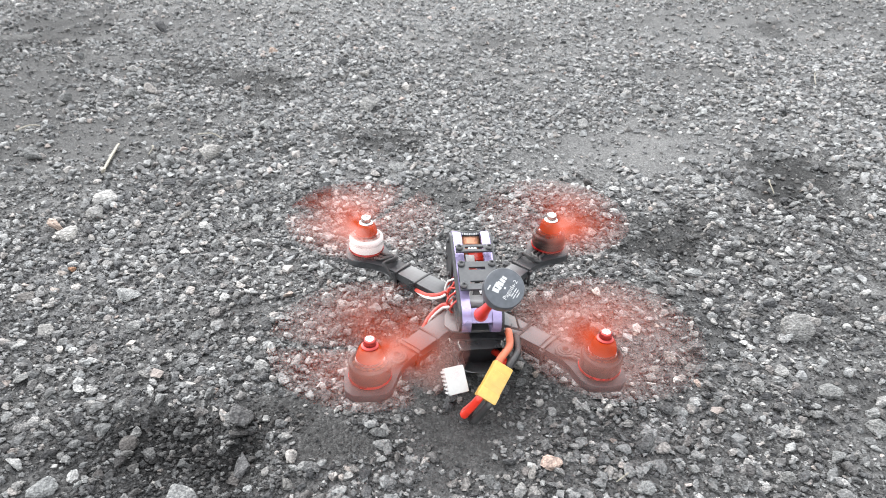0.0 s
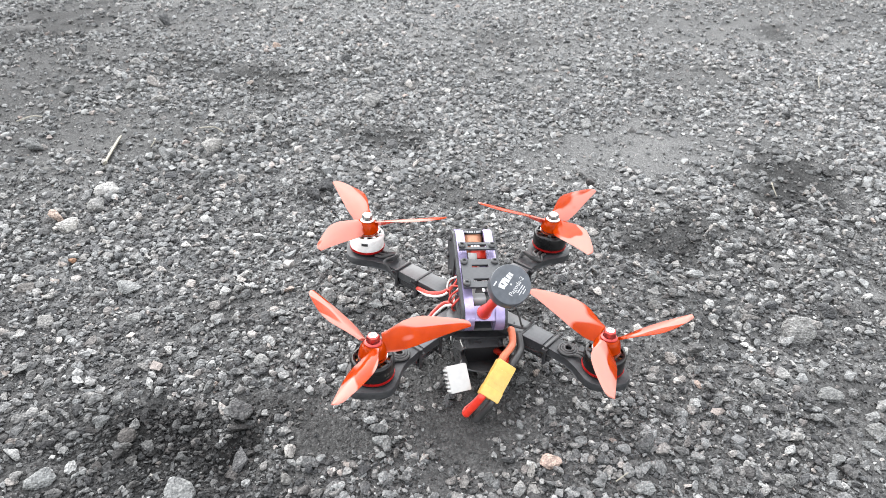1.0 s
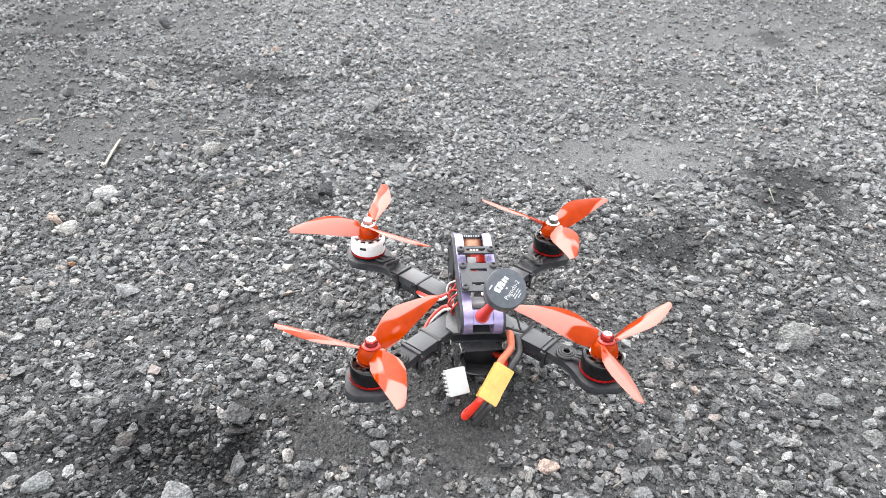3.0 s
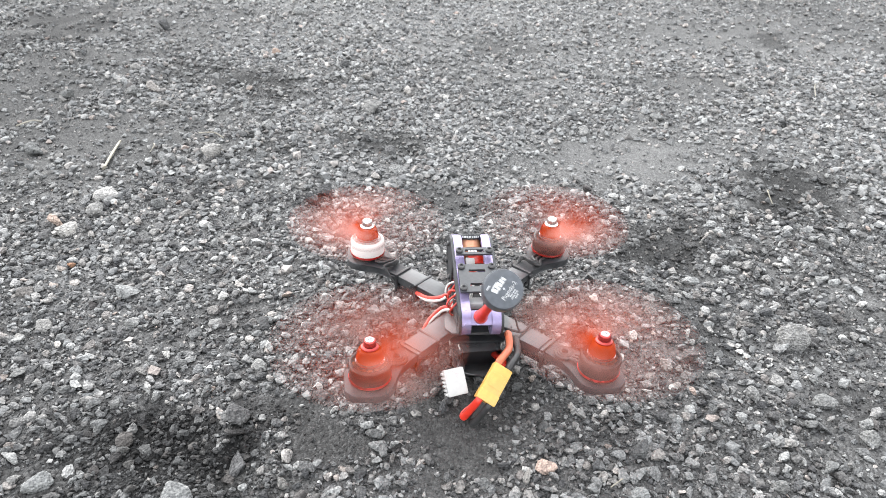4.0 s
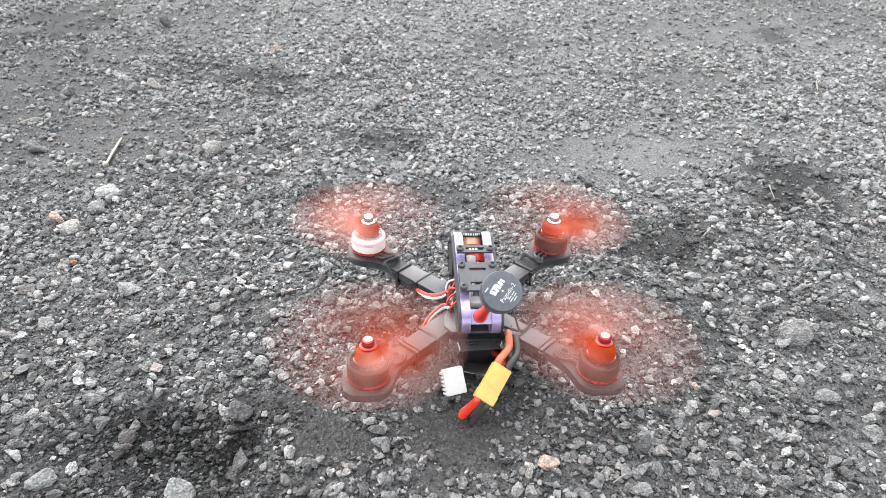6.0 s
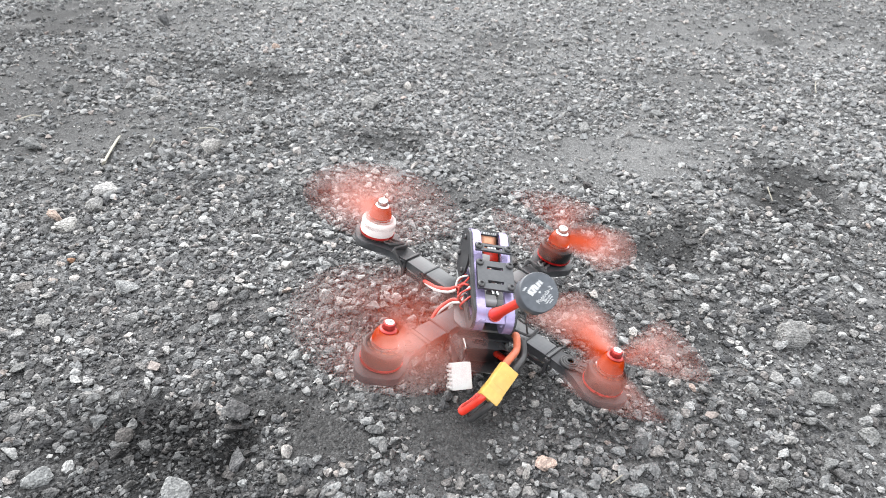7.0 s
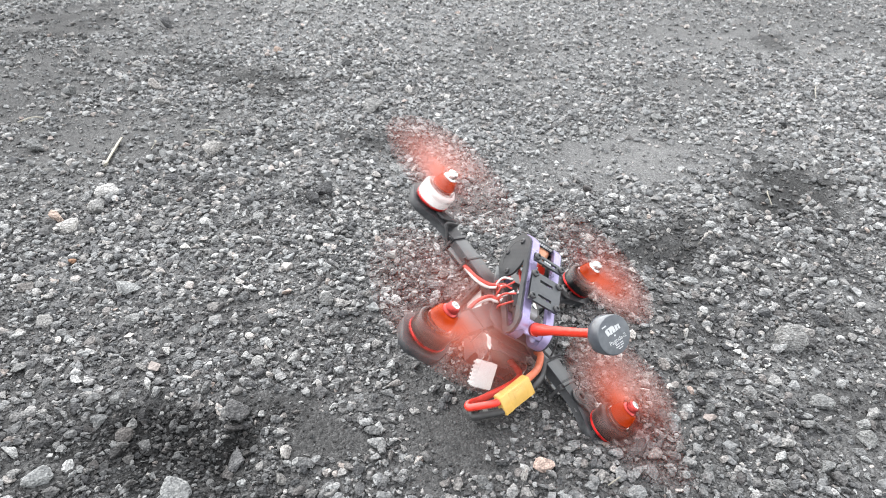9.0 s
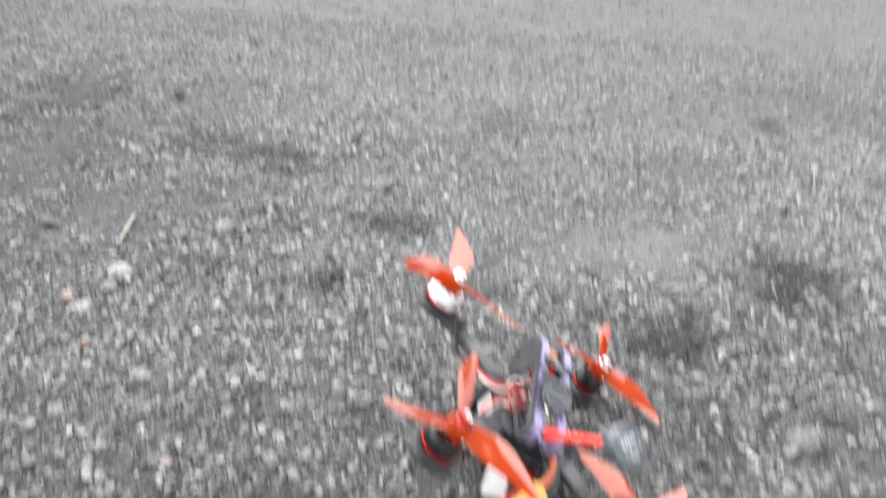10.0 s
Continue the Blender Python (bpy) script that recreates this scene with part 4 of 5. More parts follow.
PROPS = {}
for place, (mx, my, hand, turn) in MOTORS.items():
    build_arm(turn)
    bell = build_motor(mx, my, place == "front_left")
    front = place.startswith("front")
    PROPS[place] = (build_propeller(mx, my, hand, M_SILVER if front else M_NUT, "silver lock nut" if front else "faded red anodised lock nut"), bell, mx, my, hand)

# frame plates
outline = [(-18, -35), (22, -35), (27, -28), (24, -16), (20, -8), (20, 8), (18, 18), (16, 38), (10, 44), (-8, 44), (-14, 38), (-16, 18), (-18, 8), (-18, -8), (-22, -16), (-23, -28)]
dpart("top_plate", slab(outline, 0.9 + LIFT, 3.0 + LIFT, 0.3), M_SHINY, drone, "black carbon middle plate")
dpart("bottom_plate", slab([(x * 0.93, y * 0.97) for x, y in outline], -7.6 + LIFT, -5.5 + LIFT, 0.3), M_CARBON, drone, "black carbon bottom plate")
TO_SIDE = Matrix(((0, 0, 1, 0), (1, 0, 0, 0), (0, 1, 0, 0), (0, 0, 0, 1)))
FRONT_C, FRONT_R, REAR_C, REAR_R = (27.0, 29.0), 19.5, (-35.0, 18.5), 10.0


def capsule(inset, n=20):
    """The outline of the cage seen from its side: two arcs and their tangents."""
    dy, dz = FRONT_C[0] - REAR_C[0], FRONT_C[1] - REAR_C[1]
    lean = math.atan2(dz, dy)
    open_by = math.acos((FRONT_R - REAR_R) / math.hypot(dy, dz))
    pts = []
    for c, r, a0, a1 in ((FRONT_C, FRONT_R - inset, lean - open_by, lean + open_by), (REAR_C, REAR_R - inset, lean + open_by, lean + 2 * math.pi - open_by)):
        pts += [(c[0] + r * math.cos(a0 + (a1 - a0) * k / n), c[1] + r * math.sin(a0 + (a1 - a0) * k / n)) for k in range(n + 1)]
    return pts


def band(out_, in_, x0, x1):
    bm = bmesh.new()
    rows = [[bm.verts.new((x, y, z)) for y, z in pts] for pts, x in ((out_, x0), (out_, x1), (in_, x1), (in_, x0))]
    n = len(out_)
    for a, b in zip(rows, rows[1:] + rows[:1]):
        for k in range(n):
            j = (k + 1) % n
            bm.faces.new((a[k], a[j], b[j], b[k]))
    return bm


for side in (-1, 1):
    x0 = XC + side * 14.0
    # a rim all round, closed only by a disc at the front
    bm = band(capsule(0.0), capsule(5.2), x0, x0 + side * 2.0)
    disc = [(FRONT_C[0] + 16.5 * math.cos(2 * math.pi * k / 36), FRONT_C[1] + 16.5 * math.sin(2 * math.pi * k / 36)) for k in range(36)]
    b2 = slab(disc, side * 0.15, side * 1.85)
    bmesh.ops.transform(b2, matrix=Matrix.Translation((x0, 0, 0)) @ TO_SIDE, verts=b2.verts[:])
    joined(b2, bm)
    plate = dpart("side_plate", bm, M_CARBON, drone, "black carbon side frame, closed at the front")
    dpart("bumper", band(capsule(-0.8), capsule(3.0), x0 - side * 0.05, x0 - side * 6.6), M_PURPLE, plate, "lilac anodised metal rim")
    for y, z in ((33, 41), (38, 23), (18, 20)):
        bm = lathe([(0, 0), (2.3, 0), (2.3, 1.0), (1.7, 1.6), (0.9, 1.6), (0.8, 1.0), (0, 1.0)], 14, (x0 + side * 2.0, y, z), turned(90 * side, "Y"))
        dpart("screw", bm, M_BLACK, plate, "black socket screw")

LEAN = math.degrees(math.atan2(FRONT_C[1] - REAR_C[1], FRONT_C[0] - REAR_C[0])) + 8.7
TOP = Matrix.Translation((XC, -5.0, 42.0)) @ turned(LEAN, "X")


def slotted(w, y0, y1, slots, z0, z1):
    """A plate with slots along x."""
    bm = bmesh.new()
    edges = sorted({y0, y1, *[v for s in slots for v in s[:2]]})
    for a, b in zip(edges, edges[1:]):
        s = [q for q in slots if q[0] <= a and b <= q[1]]
        if s:
            for sx0, sx1 in ((-w, s[0][2]), (s[0][3], w)):
                block((sx0 + sx1) / 2, (a + b) / 2, (z0 + z1) / 2, sx1 - sx0, b - a, z1 - z0, 0, bm=bm)
        else:
            block(0, (a + b) / 2, (z0 + z1) / 2, 2 * w, b - a, z1 - z0, 0, bm=bm)
    bmesh.ops.remove_doubles(bm, verts=bm.verts[:], dist=0.01)
    return bm


bm = slotted(13.6, -22, 3, [(-17, -14.5, -6, 6), (-4.5, -2.0, -6, 6)], 0, 2.0)
bmesh.ops.transform(bm, matrix=TOP, verts=bm.verts[:])
roof = dpart("cage_plate", bm, M_SHINY, drone, "black carbon plate with two slots")
bm = slotted(13.6, 12.5, 19.0, [(14.6, 17.0, -7, 7)], 0.2, 2.0)
bmesh.ops.transform(bm, matrix=TOP, verts=bm.verts[:])
strip = dpart("cage_strip", bm, M_SHINY, drone, "narrow black carbon strip with a slot")
for sy, owner in ((-19, roof), (0.5, roof), (15.8, strip)):
    for sx in (-11.2, 11.2):
        bm = lathe([(0, 0), (2.7, 0), (2.7, 1.3), (2.0, 2.0), (1.1, 2.0), (1.0, 1.2), (0, 1.2)], 16, (sx, sy, 2.0))
        bmesh.ops.transform(bm, matrix=TOP, verts=bm.verts[:])
        dpart("screw", bm, M_BLACK, owner, "black socket screw")
# marks on the strip, too small to read
bm = bmesh.new()
for k in range(3):
    block(-3.6 + 2.3 * k, 15.8, 1.2, 1.7, 1.7, 0.9, 0, bm=bm)
bmesh.ops.transform(bm, matrix=TOP, verts=bm.verts[:])
dpart("strip_print", bm, M_PRINT, strip, "small pale print")

# camera in its orange cradle
tilt = turned(32, "X")
bm = block(XC, 33, 30.5, 14.6, 11.5, 19, 3.0, tilt)
cradle = dpart("camera_cradle", bm, M_ORANGE, drone, "orange printed camera cradle")
bm = lathe([(0, -2), (6.6, -2), (7.0, 0), (7.0, 5), (6.2, 6.5), (4.8, 6.5), (4.6, 5), (0, 5)], 32, (XC, 36, 37), turned(-52, "X"))
lens = dpart("camera_lens", bm, M_BLACK, cradle, "black camera lens barrel")
dpart("lens_glass", lathe([(4.5, 5.2), (3.4, 5.9), (1.8, 6.3), (0, 6.4)], 24, (XC, 36, 37), turned(-52, "X")), M_GLASS, lens, "dark lens glass")
bm = lathe([(5.6, 0), (8.4, 0), (8.4, 7), (5.6, 7), (5.6, 0)], 30, (XC, 29.5, 36.5), turned(-52, "X"))
dpart("lens_collar", bm, M_PEACH, cradle, "pale orange collar round the lens")
bm = lathe([(6.8, 0), (9.4, 0), (9.7, 0.6), (9.7, 3.4), (9.3, 4.0), (6.8, 4.0), (6.8, 0)], 36, (XC, 36.0, 43.0), turned(-28, "X"))
ring = dpart("lens_ring", bm, M_BLACK, cradle, "black lens ring with small print")
bm = bmesh.new()
for k, w in enumerate((1.0, 1.4, 1.4, 1.4, 0.7, 1.5, 1.2, 0.6)):
    a = -128 + 11 * k
    block(9.75 * math.cos(radians(a)), 9.75 * math.sin(radians(a)), 2.0, 0.16, w, 1.6, 0, turned(a), bm)
bmesh.ops.transform(bm, matrix=Matrix.Translation((XC, 36.0, 43.0)) @ turned(-28, "X"), verts=bm.verts[:])
dpart("ring_print", bm, M_PRINT, ring, "small pale print")

# electronics inside the cage
for z, s in ((9, 33), (14, 31), (19, 29)):
    dpart("circuit_board", block(XC, -4, z, 25, s, 1.6, 0.3), M_BLACK, drone, "black circuit board")
bm = bmesh.new()
for k, (cx, cy, sx, sy, sz) in enumerate(((-5, 4, 7, 7, 2), (6, -3, 5, 8, 2.4), (-4, -12, 9, 4, 2), (7, 8, 4, 4, 3))):
    block(XC + cx, cy - 4, 20.6, sx, sy, sz, 0.3, bm=bm)
dpart("chips", bm, M_SILVER, drone, "silver soldered chips")
dpart("video_transmitter", block(XC, -26, 18, 22, 20, 7, 1.0), M_BLACK, drone, "black boxed video transmitter")
dpart("transmitter_plug", block(XC - 2, -23, 24, 11, 8, 6, 1.2), M_WHITE, drone, "white plastic plug")
dpart("foil_wrap", block(XC - 1, 18, 33, 7.5, 7, 2.4, 0.9, turned(34, "X") @ turned(12, "Y")), M_WHITEWIRE, drone, "crumpled whitish foil tape")
dpart("receiver", block(XC + 4, 22, 32, 12, 8, 5, 1.0, turned(25, "X")), M_REDTUBE, drone, "red wrapped receiver")
for k in range(6):
    a = random.Random(k)
    pts = [(XC + a.uniform(-9, 9), a.uniform(-22, 12), a.uniform(20, 26)) for _ in range(2)]
    pts = [pts[0], (XC + a.uniform(-12, 6), a.uniform(4, 20), a.uniform(27, 33)), pts[1]]
    dpart("wire", hose(pts, 0.75, 8), (M_REDWIRE, M_WHITEWIRE, M_REDWIRE)[k % 3], drone, ("thin red wire", "thin white wire", "thin red wire")[k % 3])

# power wires from the speed controllers into the left side
for ys, y1, z1 in ((26, 10, 13), (-20, -6, 12)):
    for dz, r, mat, name in ((0.0, 1.6, M_REDWIRE, "red power wire"), (-2.4, 1.1, M_WHITEWIRE, "white signal wire")):
        out = 1.0 if ys > 0 else -1.0
        pts = [(-40, out * 31, -3), (-38, out * 23 + dz * 0.4, 0.5 + dz * 0.3), (-32, out * 13 + dz, 4 + dz * 0.3), (-23, y1 - out + dz, 7 + dz * 0.4), (-16.5, y1 + dz, z1 - 3), (-13, y1 - 2 * out, z1 + 2)]
        dpart("power_wire", hose(pts, r, 8), mat, drone, name)
for k in range(7):
    y = 15 - 4.6 * k
    mat, name = ((M_REDWIRE, "thin red wire loop"), (M_WHITEWIRE, "thin white wire loop"), (M_REDWIRE, "thin red wire loop"))[k % 3]
    pts = [(-13.5, y, 4 + k % 2 * 3), (-17.5 - k % 3, y - 1.5, 9 + 2 * (k % 3)), (-17.0, y - 4 + k % 2 * 5, 15 + 2 * (k % 2)), (-12, y - 2, 20 + k % 3 * 2)]
    dpart("side_wire", hose(pts, 0.8, 8), mat, drone, name)

# antenna
A0, A1 = Vector((0.0, -42.0, 26.0)), Vector((1.0, -99.5, 90.0))
AX = (A1 - A0).normalized()
TILT = AX.to_track_quat("Z", "Y").to_matrix().to_4x4()
long = (A1 - A0).length
bm = block(XC, -41.0, 24.5, 15.5, 3.4, 11, 1.2, turned(-40, "X"))
mount = dpart("antenna_mount", bm, M_PURPLE, drone, "lilac plate that holds the antenna")
dpart("antenna_collar", lathe([(3.6, -3), (5.0, -3), (5.0, 1.6), (3.6, 2.0), (3.6, -3)], 24, A0, TILT), M_NUT, mount, "reddish metal antenna socket")
antenna = dpart("antenna", lathe([(0, -4), (4.4, -4), (4.5, 4), (3.9, 12), (3.2, 20), (2.8, long - 13), (0, long - 13)], 24, A0, TILT), M_REDTUBE, drone, "bright red tapered antenna tube")
cap_profile = [(0, -13.0), (7, -13.0), (10.9, -11.8), (12.0, -10.5), (12.3, -8), (12.3, -1.0), (11.9, -0.25), (11.2, 0), (0, 0)]
cap = dpart("antenna_cap", lathe(cap_profile, 56, A1, TILT), M_CAP, antenna, "round charcoal antenna cap with white print")
U0 = (Vector((1, 0, 0)) - AX * AX.x).normalized()
V0 = AX.cross(U0)


def on_cap(u, v, w=0.12, spin=0.0):
    """A frame on the face of the cap, turned in its plane."""
    c, s = math.cos(radians(spin)), math.sin(radians(spin))
    uu, vv = U0 * c + V0 * s, V0 * c - U0 * s
    o = A1 + uu * u + vv * v + AX * w
    return Matrix(((uu.x, vv.x, AX.x, o.x), (uu.y, vv.y, AX.y, o.y), (uu.z, vv.z, AX.z, o.z), (0, 0, 0, 1)))


def lettering(text, size, m, parent, label):
    cu = bpy.data.curves.new("lettering", "FONT")
    cu.body, cu.size, cu.align_x, cu.align_y, cu.extrude = text, size, "CENTER", "CENTER", 0.06
    tmp = new("lettering", cu)
    bpy.context.view_layer.update()
    me = bpy.data.meshes.new_from_object(tmp.evaluated_get(bpy.context.evaluated_depsgraph_get()))
    bpy.data.objects.remove(tmp)
    me.transform(Matrix.Diagonal((0.001, 0.001, 0.001, 1)) @ m)
    me.materials.clear()
    me.materials.append(M_PRINT)
    ob = new("lettering", me)
    ob.parent = parent
    return tagged(ob, label)


SPIN = 54
lettering("Pagoda-2", 3.7, on_cap(0.9, -3.4, 0.12, SPIN), cap, "white printed words")
bm = bmesh.new()
for u, v, w, h, tw in ((-4.2, 3.6, 2.2, 4.0, 12), (-1.6, 3.2, 1.8, 3.6, -8), (0.6, 3.4, 2.0, 3.8, 6), (3.0, 3.3, 1.8, 3.4, -5), (5.0, 3.2, 1.4, 3.0, 4), (-2.0, 5.4, 5.0, 0.9, 2)):
    block(u, v, 0, w, h, 0.14, 0, turned(tw), bm)
bmesh.ops.transform(bm, matrix=on_cap(0, 0, 0.1, SPIN), verts=bm.verts[:])
dpart("emblem", bm, M_PRINT, cap, "white printed emblem")
bm = bmesh.new()
for u, v, w, h in ((-5.0, 7.8, 3.2, 0.8), (-0.8, -6.0, 2.6, 0.5), (2.4, -6.0, 2.8, 0.5), (-1.0, -7.4, 3.2, 0.5), (2.4, -7.4, 2.6, 0.5), (0.8, -8.8, 3.4, 0.5), (0, -0.2, 1.1, 1.0)):
    block(u, v, 0, w, h, 0.14, 0, bm=bm)
bmesh.ops.transform(bm, matrix=on_cap(0, 0, 0.1, SPIN), verts=bm.verts[:])
dpart("small_print", bm, M_PRINT, cap, "small white printed lines")
# receiver aerial and a loose tie beside the cage
dpart("aerial", hose([(16, -14, 20), (20, -24, 30), (25, -33, 24), (29, -38, 12), (31, -36, 9)], 0.7, 6), M_RUBBER, drone, "thin black receiver aerial")
dpart("cable_tie", hose([(20, -31, 7.4), (26, -35, 8), (32, -36, 7), (37, -32, 6.5), (41, -29, 9)], 1.1, 6, flat=0.5), M_BLACK, drone, "black nylon cable tie over the arm root")

# battery slung below, in its wrinkled sleeve
BX, BY0, BY1, BZ0, BZ1 = 3.5, -30.0, 46.0, -41.0, -4.5
battery = dpart("battery", block(BX, (BY0 + BY1) / 2, (BZ0 + BZ1) / 2, 33, BY1 - BY0, BZ1 - BZ0, 4.0), M_BLACK, drone, "black battery pack slung under the frame")


def sleeve(y0, y1, out, inn, bm):
    rings = []
    rows = 9
    for k in range(rows):
        y = y0 + (y1 - y0) * k / (rows - 1)
        for grow in (out,):
            ring = []
            for i in range(44):
                a = 2 * math.pi * i / 44
                c, s = math.cos(a), math.sin(a)
                e = (abs(c) ** 5 + abs(s) ** 5) ** -0.2
                wob = 1 + 0.035 * math.sin(3 * a + y * 0.6) * (1 - k / rows) + 0.02 * math.sin(7 * a + y)
                ring.append((BX + (17.2 + grow) * e * c * wob, y + (1.2 * math.sin(2 * a + 1) - 3.5 * (1 - s)) * (1 - k / rows), BZ1 + 0.4 - (16.6 - (16.8 + grow) * e * s * wob) * (0.5 + 0.5 * k / (rows - 1))))
            rings.append(ring)
    outer = [[bm.verts.new(p) for p in r] for r in rings]
    inner = [[bm.verts.new((BX + (p[0] - BX) * 0.955, p[1] + 0.2, m + (p[2] - m) * 0.955)) for p in r] for r, m in ((r, sum(p[2] for p in r) / len(r)) for r in rings)]
    for grid, flip in ((outer, False), (inner, True)):
        for a, b in zip(grid, grid[1:]):
            for i in range(44):
                j = (i + 1) % 44
                bm.faces.new((a[i], a[j], b[j], b[i]) if not flip else (b[i], b[j], a[j], a[i]))
    for i in range(44):
        j = (i + 1) % 44
        bm.faces.new((outer[0][i], inner[0][i], inner[0][j], outer[0][j]))
        bm.faces.new((outer[-1][i], outer[-1][j], inner[-1][j], inner[-1][i]))
    return bm


dpart("battery_sleeve", sleeve(-42.0, -6.0, 0.2, 0, bmesh.new()), M_SLEEVE, battery, "glossy wrinkled black plastic sleeve, open at its end")
bm = hose([(BX - 18.2, 32, BZ0 + 3), (BX - 18.2, 32, BZ1 - 2), (BX - 14, 32, BZ1 + 1.2), (BX + 14, 32, BZ1 + 1.2), (BX + 18.2, 32, BZ1 - 2), (BX + 18.2, 32, BZ0 + 3), (BX + 14, 32, BZ0 - 0.6), (BX - 14, 32, BZ0 - 0.6)], 7.0, 12, closed=True, flat=0.12, steps=1)
dpart("battery_strap", bm, M_RUBBER, battery, "black fabric battery strap")
bm = block(BX - 18.0, 12, -22, 0.5, 30, 18, 0.1)
dpart("battery_label", bm, M_WHITE, battery, "pale printed battery label")

# white balance plug with ribs, on its leads
PLUG = Matrix.Translation((-19.0, -68.0, -10.0)) @ turned(-14, "Y") @ turned(-38, "X") @ turned(14)
bm = block(0, 0, 0, 14.5, 7.5, 18.5, 0.9)
bmesh.ops.transform(bm, matrix=PLUG, verts=bm.verts[:])
plug = dpart("balance_plug", bm, M_WHITE, drone, "ribbed white balance plug")
for k in range(6):
    bm = block(-7.6, 0, -7.0 + 2.8 * k, 2.0, 6.2, 1.5, 0.25)
    bmesh.ops.transform(bm, matrix=PLUG, verts=bm.verts[:])
    dpart("rib", bm, M_WHITE, plug)
for k in range(5):
    top = PLUG @ Vector((-1 + 1.4 * k, 3.6, 1.0))
    pts = [top, top + Vector((1.5, 5, 0)), (-14 + 0.8 * k, -52, -8 - 0.6 * k), (-11, -40, -12), (-8, -27, -15)]
    dpart("balance_lead", hose(pts, 0.75, 8), M_BLACK, plug, "thin black balance lead")

# main leads and the yellow connector
OUT, XT, END = Vector((26.0, -41.0, 3.0)), Vector((7.2, -73.7, -8.0)), Vector((-7.5, -79.7, -33.0))
ax = (END - OUT).normalized()
face = Vector((0.1, -0.78, 0.62))
sx_ = ax.cross(face).normalized()
face = sx_.cross(ax)
if sx_.x < 0:
    sx_ = -sx_
LINK = Matrix(((sx_.x, face.x, ax.x, XT.x), (sx_.y, face.y, ax.y, XT.y), (sx_.z, face.z, ax.z, XT.z), (0, 0, 0, 1)))
bm = block(0, 0, -3.0, 14.0, 8.0, 21.0, 0.9)
block(0, 0, 10.2, 14.6, 8.4, 7.5, 0.8, bm=bm)
block(0, 4.0, -2, 9, 0.6, 10, 0.2, bm=bm)
bmesh.ops.transform(bm, matrix=LINK, verts=bm.verts[:])
link = dpart("power_connector", bm, M_YELLOW, drone, "yellow nylon two-pole power connector")
for side, mat_a, mat_b, name in ((-1, M_WORN, M_REDTUBE, "thick red power lead"), (1, M_RUBBER, M_RUBBER, "thick black power lead")):
    o = sx_ * 4.0 * side
    a, b = XT + o - ax * 12, XT + o + ax * 12
    start = Vector((27 + 3 * side, -27 - 1.0 * side, -3))
    dpart("power_lead", hose([start, OUT + o * 0.8 + Vector((-1, 2, 2)), OUT + o * 0.9 + Vector((-2, -10, -1)), a - ax * 5, a], 2.7, 12), mat_a, drone, name)
    pts = [b, b + ax * 4, END + o + Vector((0, 0, 0.5)), END + o + ax * 2.0 - face * 4, END + o * 0.9 - ax * 1.0 - face * 8.5, END + o * 0.5 - ax * 14 - face * 10 + sx_ * 3, (21 + 2 * side, -47, -15), (17 + 2 * side, -28, -19)]
    dpart("battery_lead", hose(pts, 2.6, 12), mat_b, drone, name)


# ---- movement ----
# rest angles of the propellers, and how fast each turns, in degrees a frame
RESTS = {
    "front_left": [(0.57, 1.13, 116), (2.37, 3.3, 78), (4.67, 5.57, 82), (7.47, 8.13, 13), (8.5, 8.5, 82), (9.33, 10.1, 94)],
    "front_right": [(0.57, 1.13, 41), (2.37, 3.3, 29), (4.67, 5.57, 75), (7.5, 7.5, 28), (7.6, 8.13, 83), (9.33, 10.1, 73)],
    "rear_left": [(0.6, 1.13, 8), (2.4, 3.3, 43), (4.67, 5.57, 64), (7.53, 8.13, 72), (8.5, 8.5, 30), (9.3, 10.1, 80)],
    "rear_right": [(0.57, 1.13, 14), (2.37, 3.3, 32), (4.5, 4.5, 108), (4.87, 5.57, 10), (7.5, 7.5, 90), (7.6, 8.13, 104), (8.5, 8.5, 5), (9.37, 10.1, 42)],
}
SLOW = {  # moments at which a propeller turns slowly: time, degrees a frame
    "front_left": [(0.52, 6), (4.6, 20), (7.4, 24), (8.5, 18)],
    "front_right": [(0.5, 40), (4.6, 45), (7.0, 62), (7.5, 45)],
    "rear_left": [(0.5, 30), (4.6, 35), (7.4, 30), (7.5, 10), (8.5, 34)],
    "rear_right": [(0.52, 6), (4.5, 22), (4.8, 24), (7.0, 48), (7.5, 45), (8.5, 34)],
}
FAST = 87.0


def speed(place, t):
    v = FAST
    for at, s in SLOW[place]:
        near = abs(t - at)
        if near < 0.1:
            v = min(v, s + (FAST - s) * max(0.0, near - 0.034) / 0.066)
    return v


def spin_rows(place, hand):
    """The turn of a propeller at every frame: between rests it spins, and comes to stand at the angle of the next rest."""
    angle, rests, rows = 0.0, RESTS[place], {}
    start, at = 0, None
    for t0, t1, phase in rests:
        f0, f1 = round(t0 * FPS), round(t1 * FPS)
        steps = [speed(place, (f + 0.5) / FPS) for f in range(start, f0)]
        total = sum(steps)
        if at is None:
            angle = phase - hand * total
            want = total
        else:
            need = (hand * (phase - at)) % 120
            want = total - ((total - need) % 120)
        k = want / total
        rows[start] = angle
        for i, s in enumerate(steps):
            angle += hand * s * k
            rows[start + i + 1] = angle
        for f in range(f0, f1 + 1):
            rows[f] = angle
        start, at = f1, phase
    return [(f / FPS, a) for f, a in sorted(rows.items()) if f <= 10 * FPS]


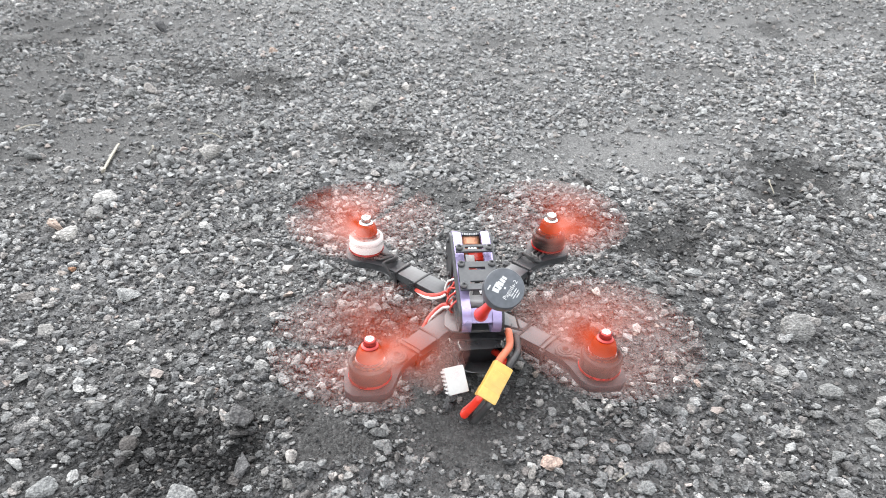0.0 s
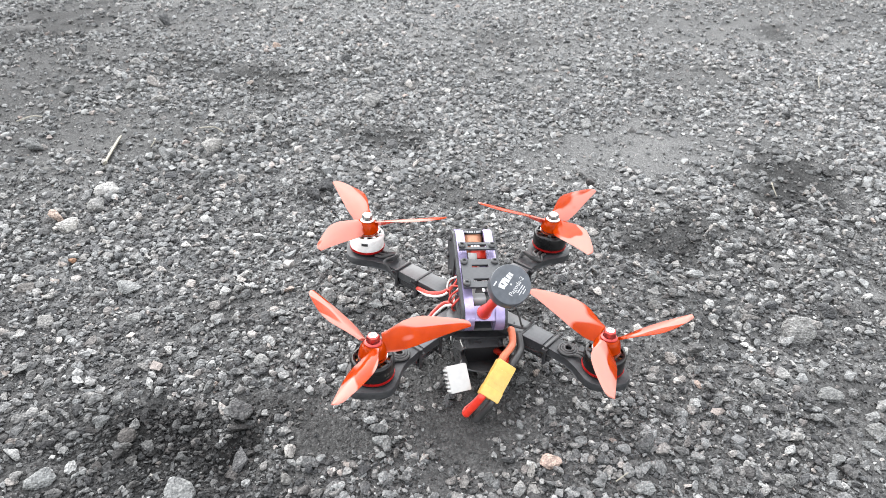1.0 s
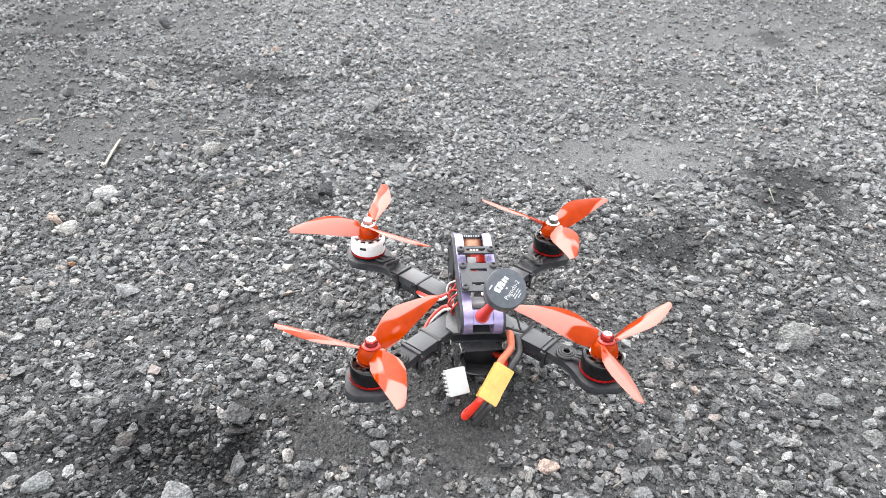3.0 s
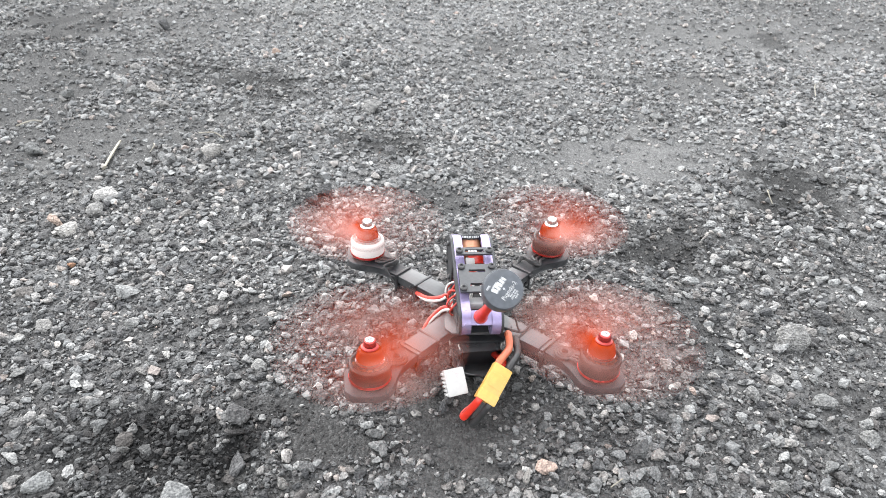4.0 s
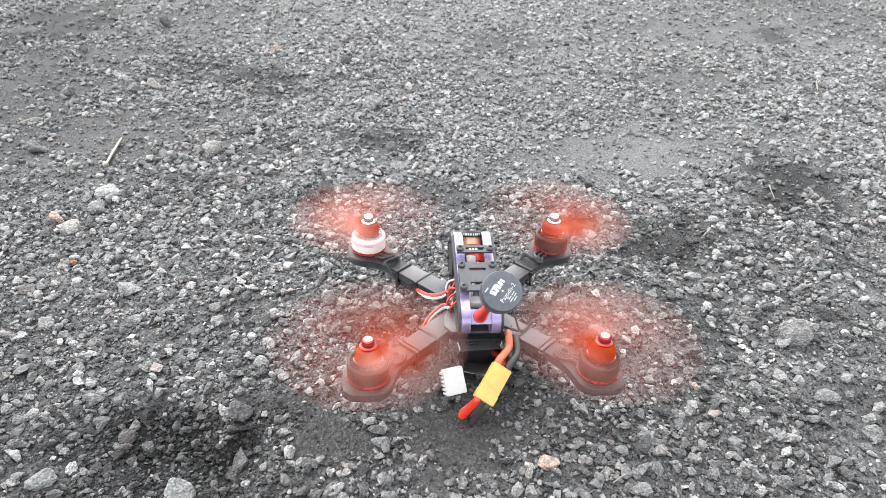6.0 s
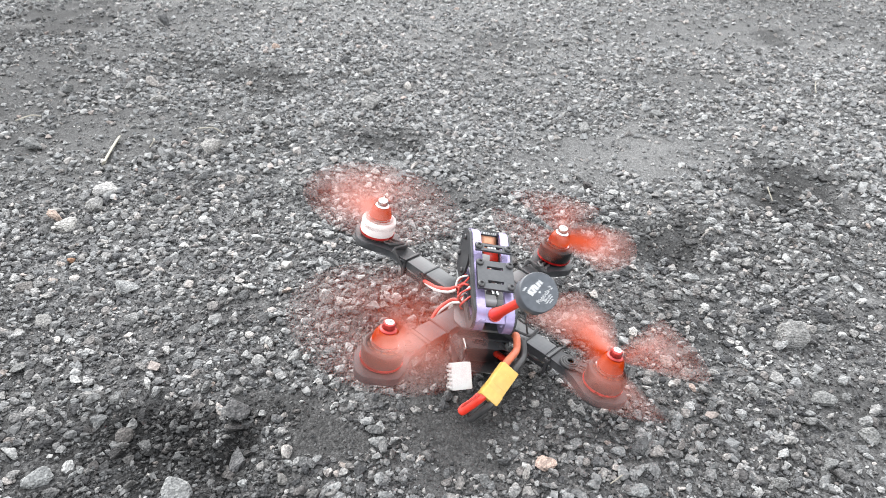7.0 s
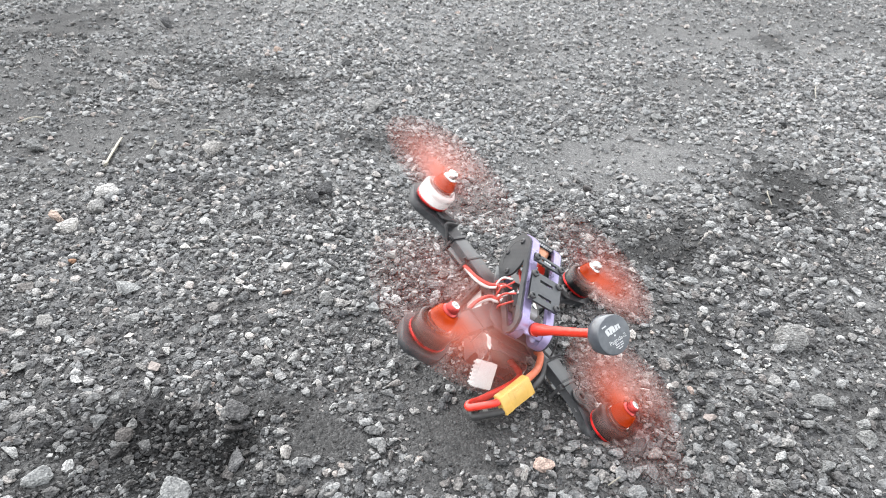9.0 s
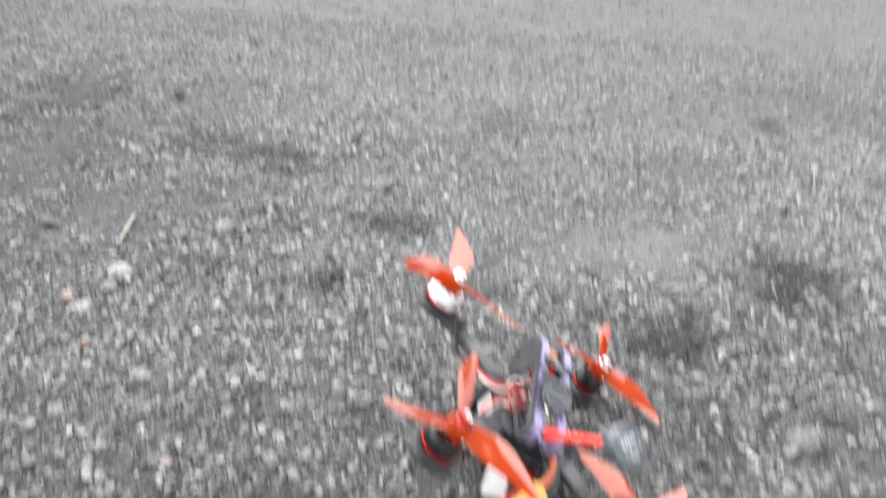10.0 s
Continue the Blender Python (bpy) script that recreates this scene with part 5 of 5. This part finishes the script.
def motions():
    walk(drone, [
        (0.0, pose(0.0226, 0.4457, 0.0417, 0.17, 1.49, 6.53)),
        (0.5, pose(0.0232, 0.4447, 0.0424, -0.19, 1.62, 7.45)),
        (1.0, pose(0.0231, 0.4437, 0.0423, -0.32, 1.61, 7.33)),
        (1.5, pose(0.0241, 0.4459, 0.0419, -0.54, 0.48, 6.69)),
        (2.0, pose(0.0238, 0.4459, 0.0416, -0.57, 0.63, 6.72)),
        (2.5, pose(0.0231, 0.4440, 0.0424, -0.33, 1.93, 7.32)),
        (3.2, pose(0.0243, 0.4464, 0.0419, -0.42, 0.41, 6.60)),
        (4.0, pose(0.0243, 0.4464, 0.0419, -0.42, 0.41, 6.60)),
        (4.1, pose(0.0242, 0.4486, 0.0391, 0.66, 4.08, 8.35)),
        (4.2, pose(0.0281, 0.4496, 0.0380, 0.88, 6.55, 7.63)),
        (4.3, pose(0.0310, 0.4466, 0.0404, 0.77, 8.87, 6.88)),
        (4.4, pose(0.0302, 0.4413, 0.0435, 0.49, 10.24, 7.76)),
        (4.5, pose(0.0285, 0.4463, 0.0424, 0.81, 8.89, 7.97)),
        (4.6, pose(0.0205, 0.4407, 0.0419, -0.17, 2.33, 7.55)),
        (4.7, pose(0.0190, 0.4400, 0.0425, 1.15, -0.93, 6.17)),
        (4.8, pose(0.0196, 0.4398, 0.0433, 1.45, -1.07, 5.95)),
        (5.0, pose(0.0235, 0.4442, 0.0421, 0.29, 0.20, 5.72)),
        (5.5, pose(0.0230, 0.4436, 0.0423, 0.63, 0.75, 5.89)),
        (6.2, pose(0.0230, 0.4436, 0.0423, 0.63, 0.75, 5.89)),
        (6.8, pose(0.0257, 0.4474, 0.0402, 1.25, 6.90, 5.94)),
        (6.9, pose(0.0283, 0.4435, 0.0440, 0.76, 8.60, 5.99)),
        (7.0, pose(0.0296, 0.4451, 0.0434, 1.01, 10.71, 6.61)),
        (7.1, pose(0.0304, 0.4434, 0.0443, 0.90, 10.71, 6.86)),
        (7.2, pose(0.0308, 0.4421, 0.0438, 0.64, 10.84, 7.31)),
        (7.3, pose(0.0281, 0.4473, 0.0405, 1.49, 9.10, 6.60)),
        (7.4, pose(0.0237, 0.4474, 0.0384, 0.15, 1.27, 7.96)),
        (7.5, pose(0.0185, 0.4425, 0.0411, 4.86, -5.35, 4.95)),
        (7.6, pose(0.0197, 0.4435, 0.0432, 2.21, -1.98, 6.18)),
        (7.7, pose(0.0237, 0.4464, 0.0409, 1.19, -0.41, 5.98)),
        (8.0, pose(0.0210, 0.4435, 0.0418, 1.66, -1.03, 5.72)),
        (8.5, pose(0.0208, 0.4442, 0.0410, 2.01, -2.45, 5.23)),
        (8.6, pose(0.0209, 0.4457, 0.0424, 3.94, 0.55, 7.32)),
        (8.7, pose(0.0254, 0.4439, 0.0429, 5.40, 7.29, 7.06)),
        (8.8, pose(0.0328, 0.4376, 0.0454, 6.19, 18.15, 5.48)),
        (8.9, pose(0.0424, 0.4238, 0.0542, 4.48, 29.27, 4.71)),
        (9.0, pose(0.0535, 0.4440, 0.0437, 6.67, 33.54, 4.69)),
        (9.5, pose(0.0494, 0.4409, 0.0459, 3.52, 31.57, 3.11)),
        (10.0, pose(0.0498, 0.4383, 0.0469, 5.24, 31.75, 4.27)),
    ])
    for place, (ob, bell, x, y, hand) in PROPS.items():
        turns = spin_rows(place, hand)
        walk(ob, [(t, pose(x / 1000, y / 1000, PROP_Z / 1000, 0, 0, a)) for t, a in turns])
        # the bell stands, at the last rest, with its print to the rear
        walk(bell, [(t, pose(x / 1000, y / 1000, LIFT / 1000, 0, 0, a - turns[-1][1])) for t, a in turns])


motions()
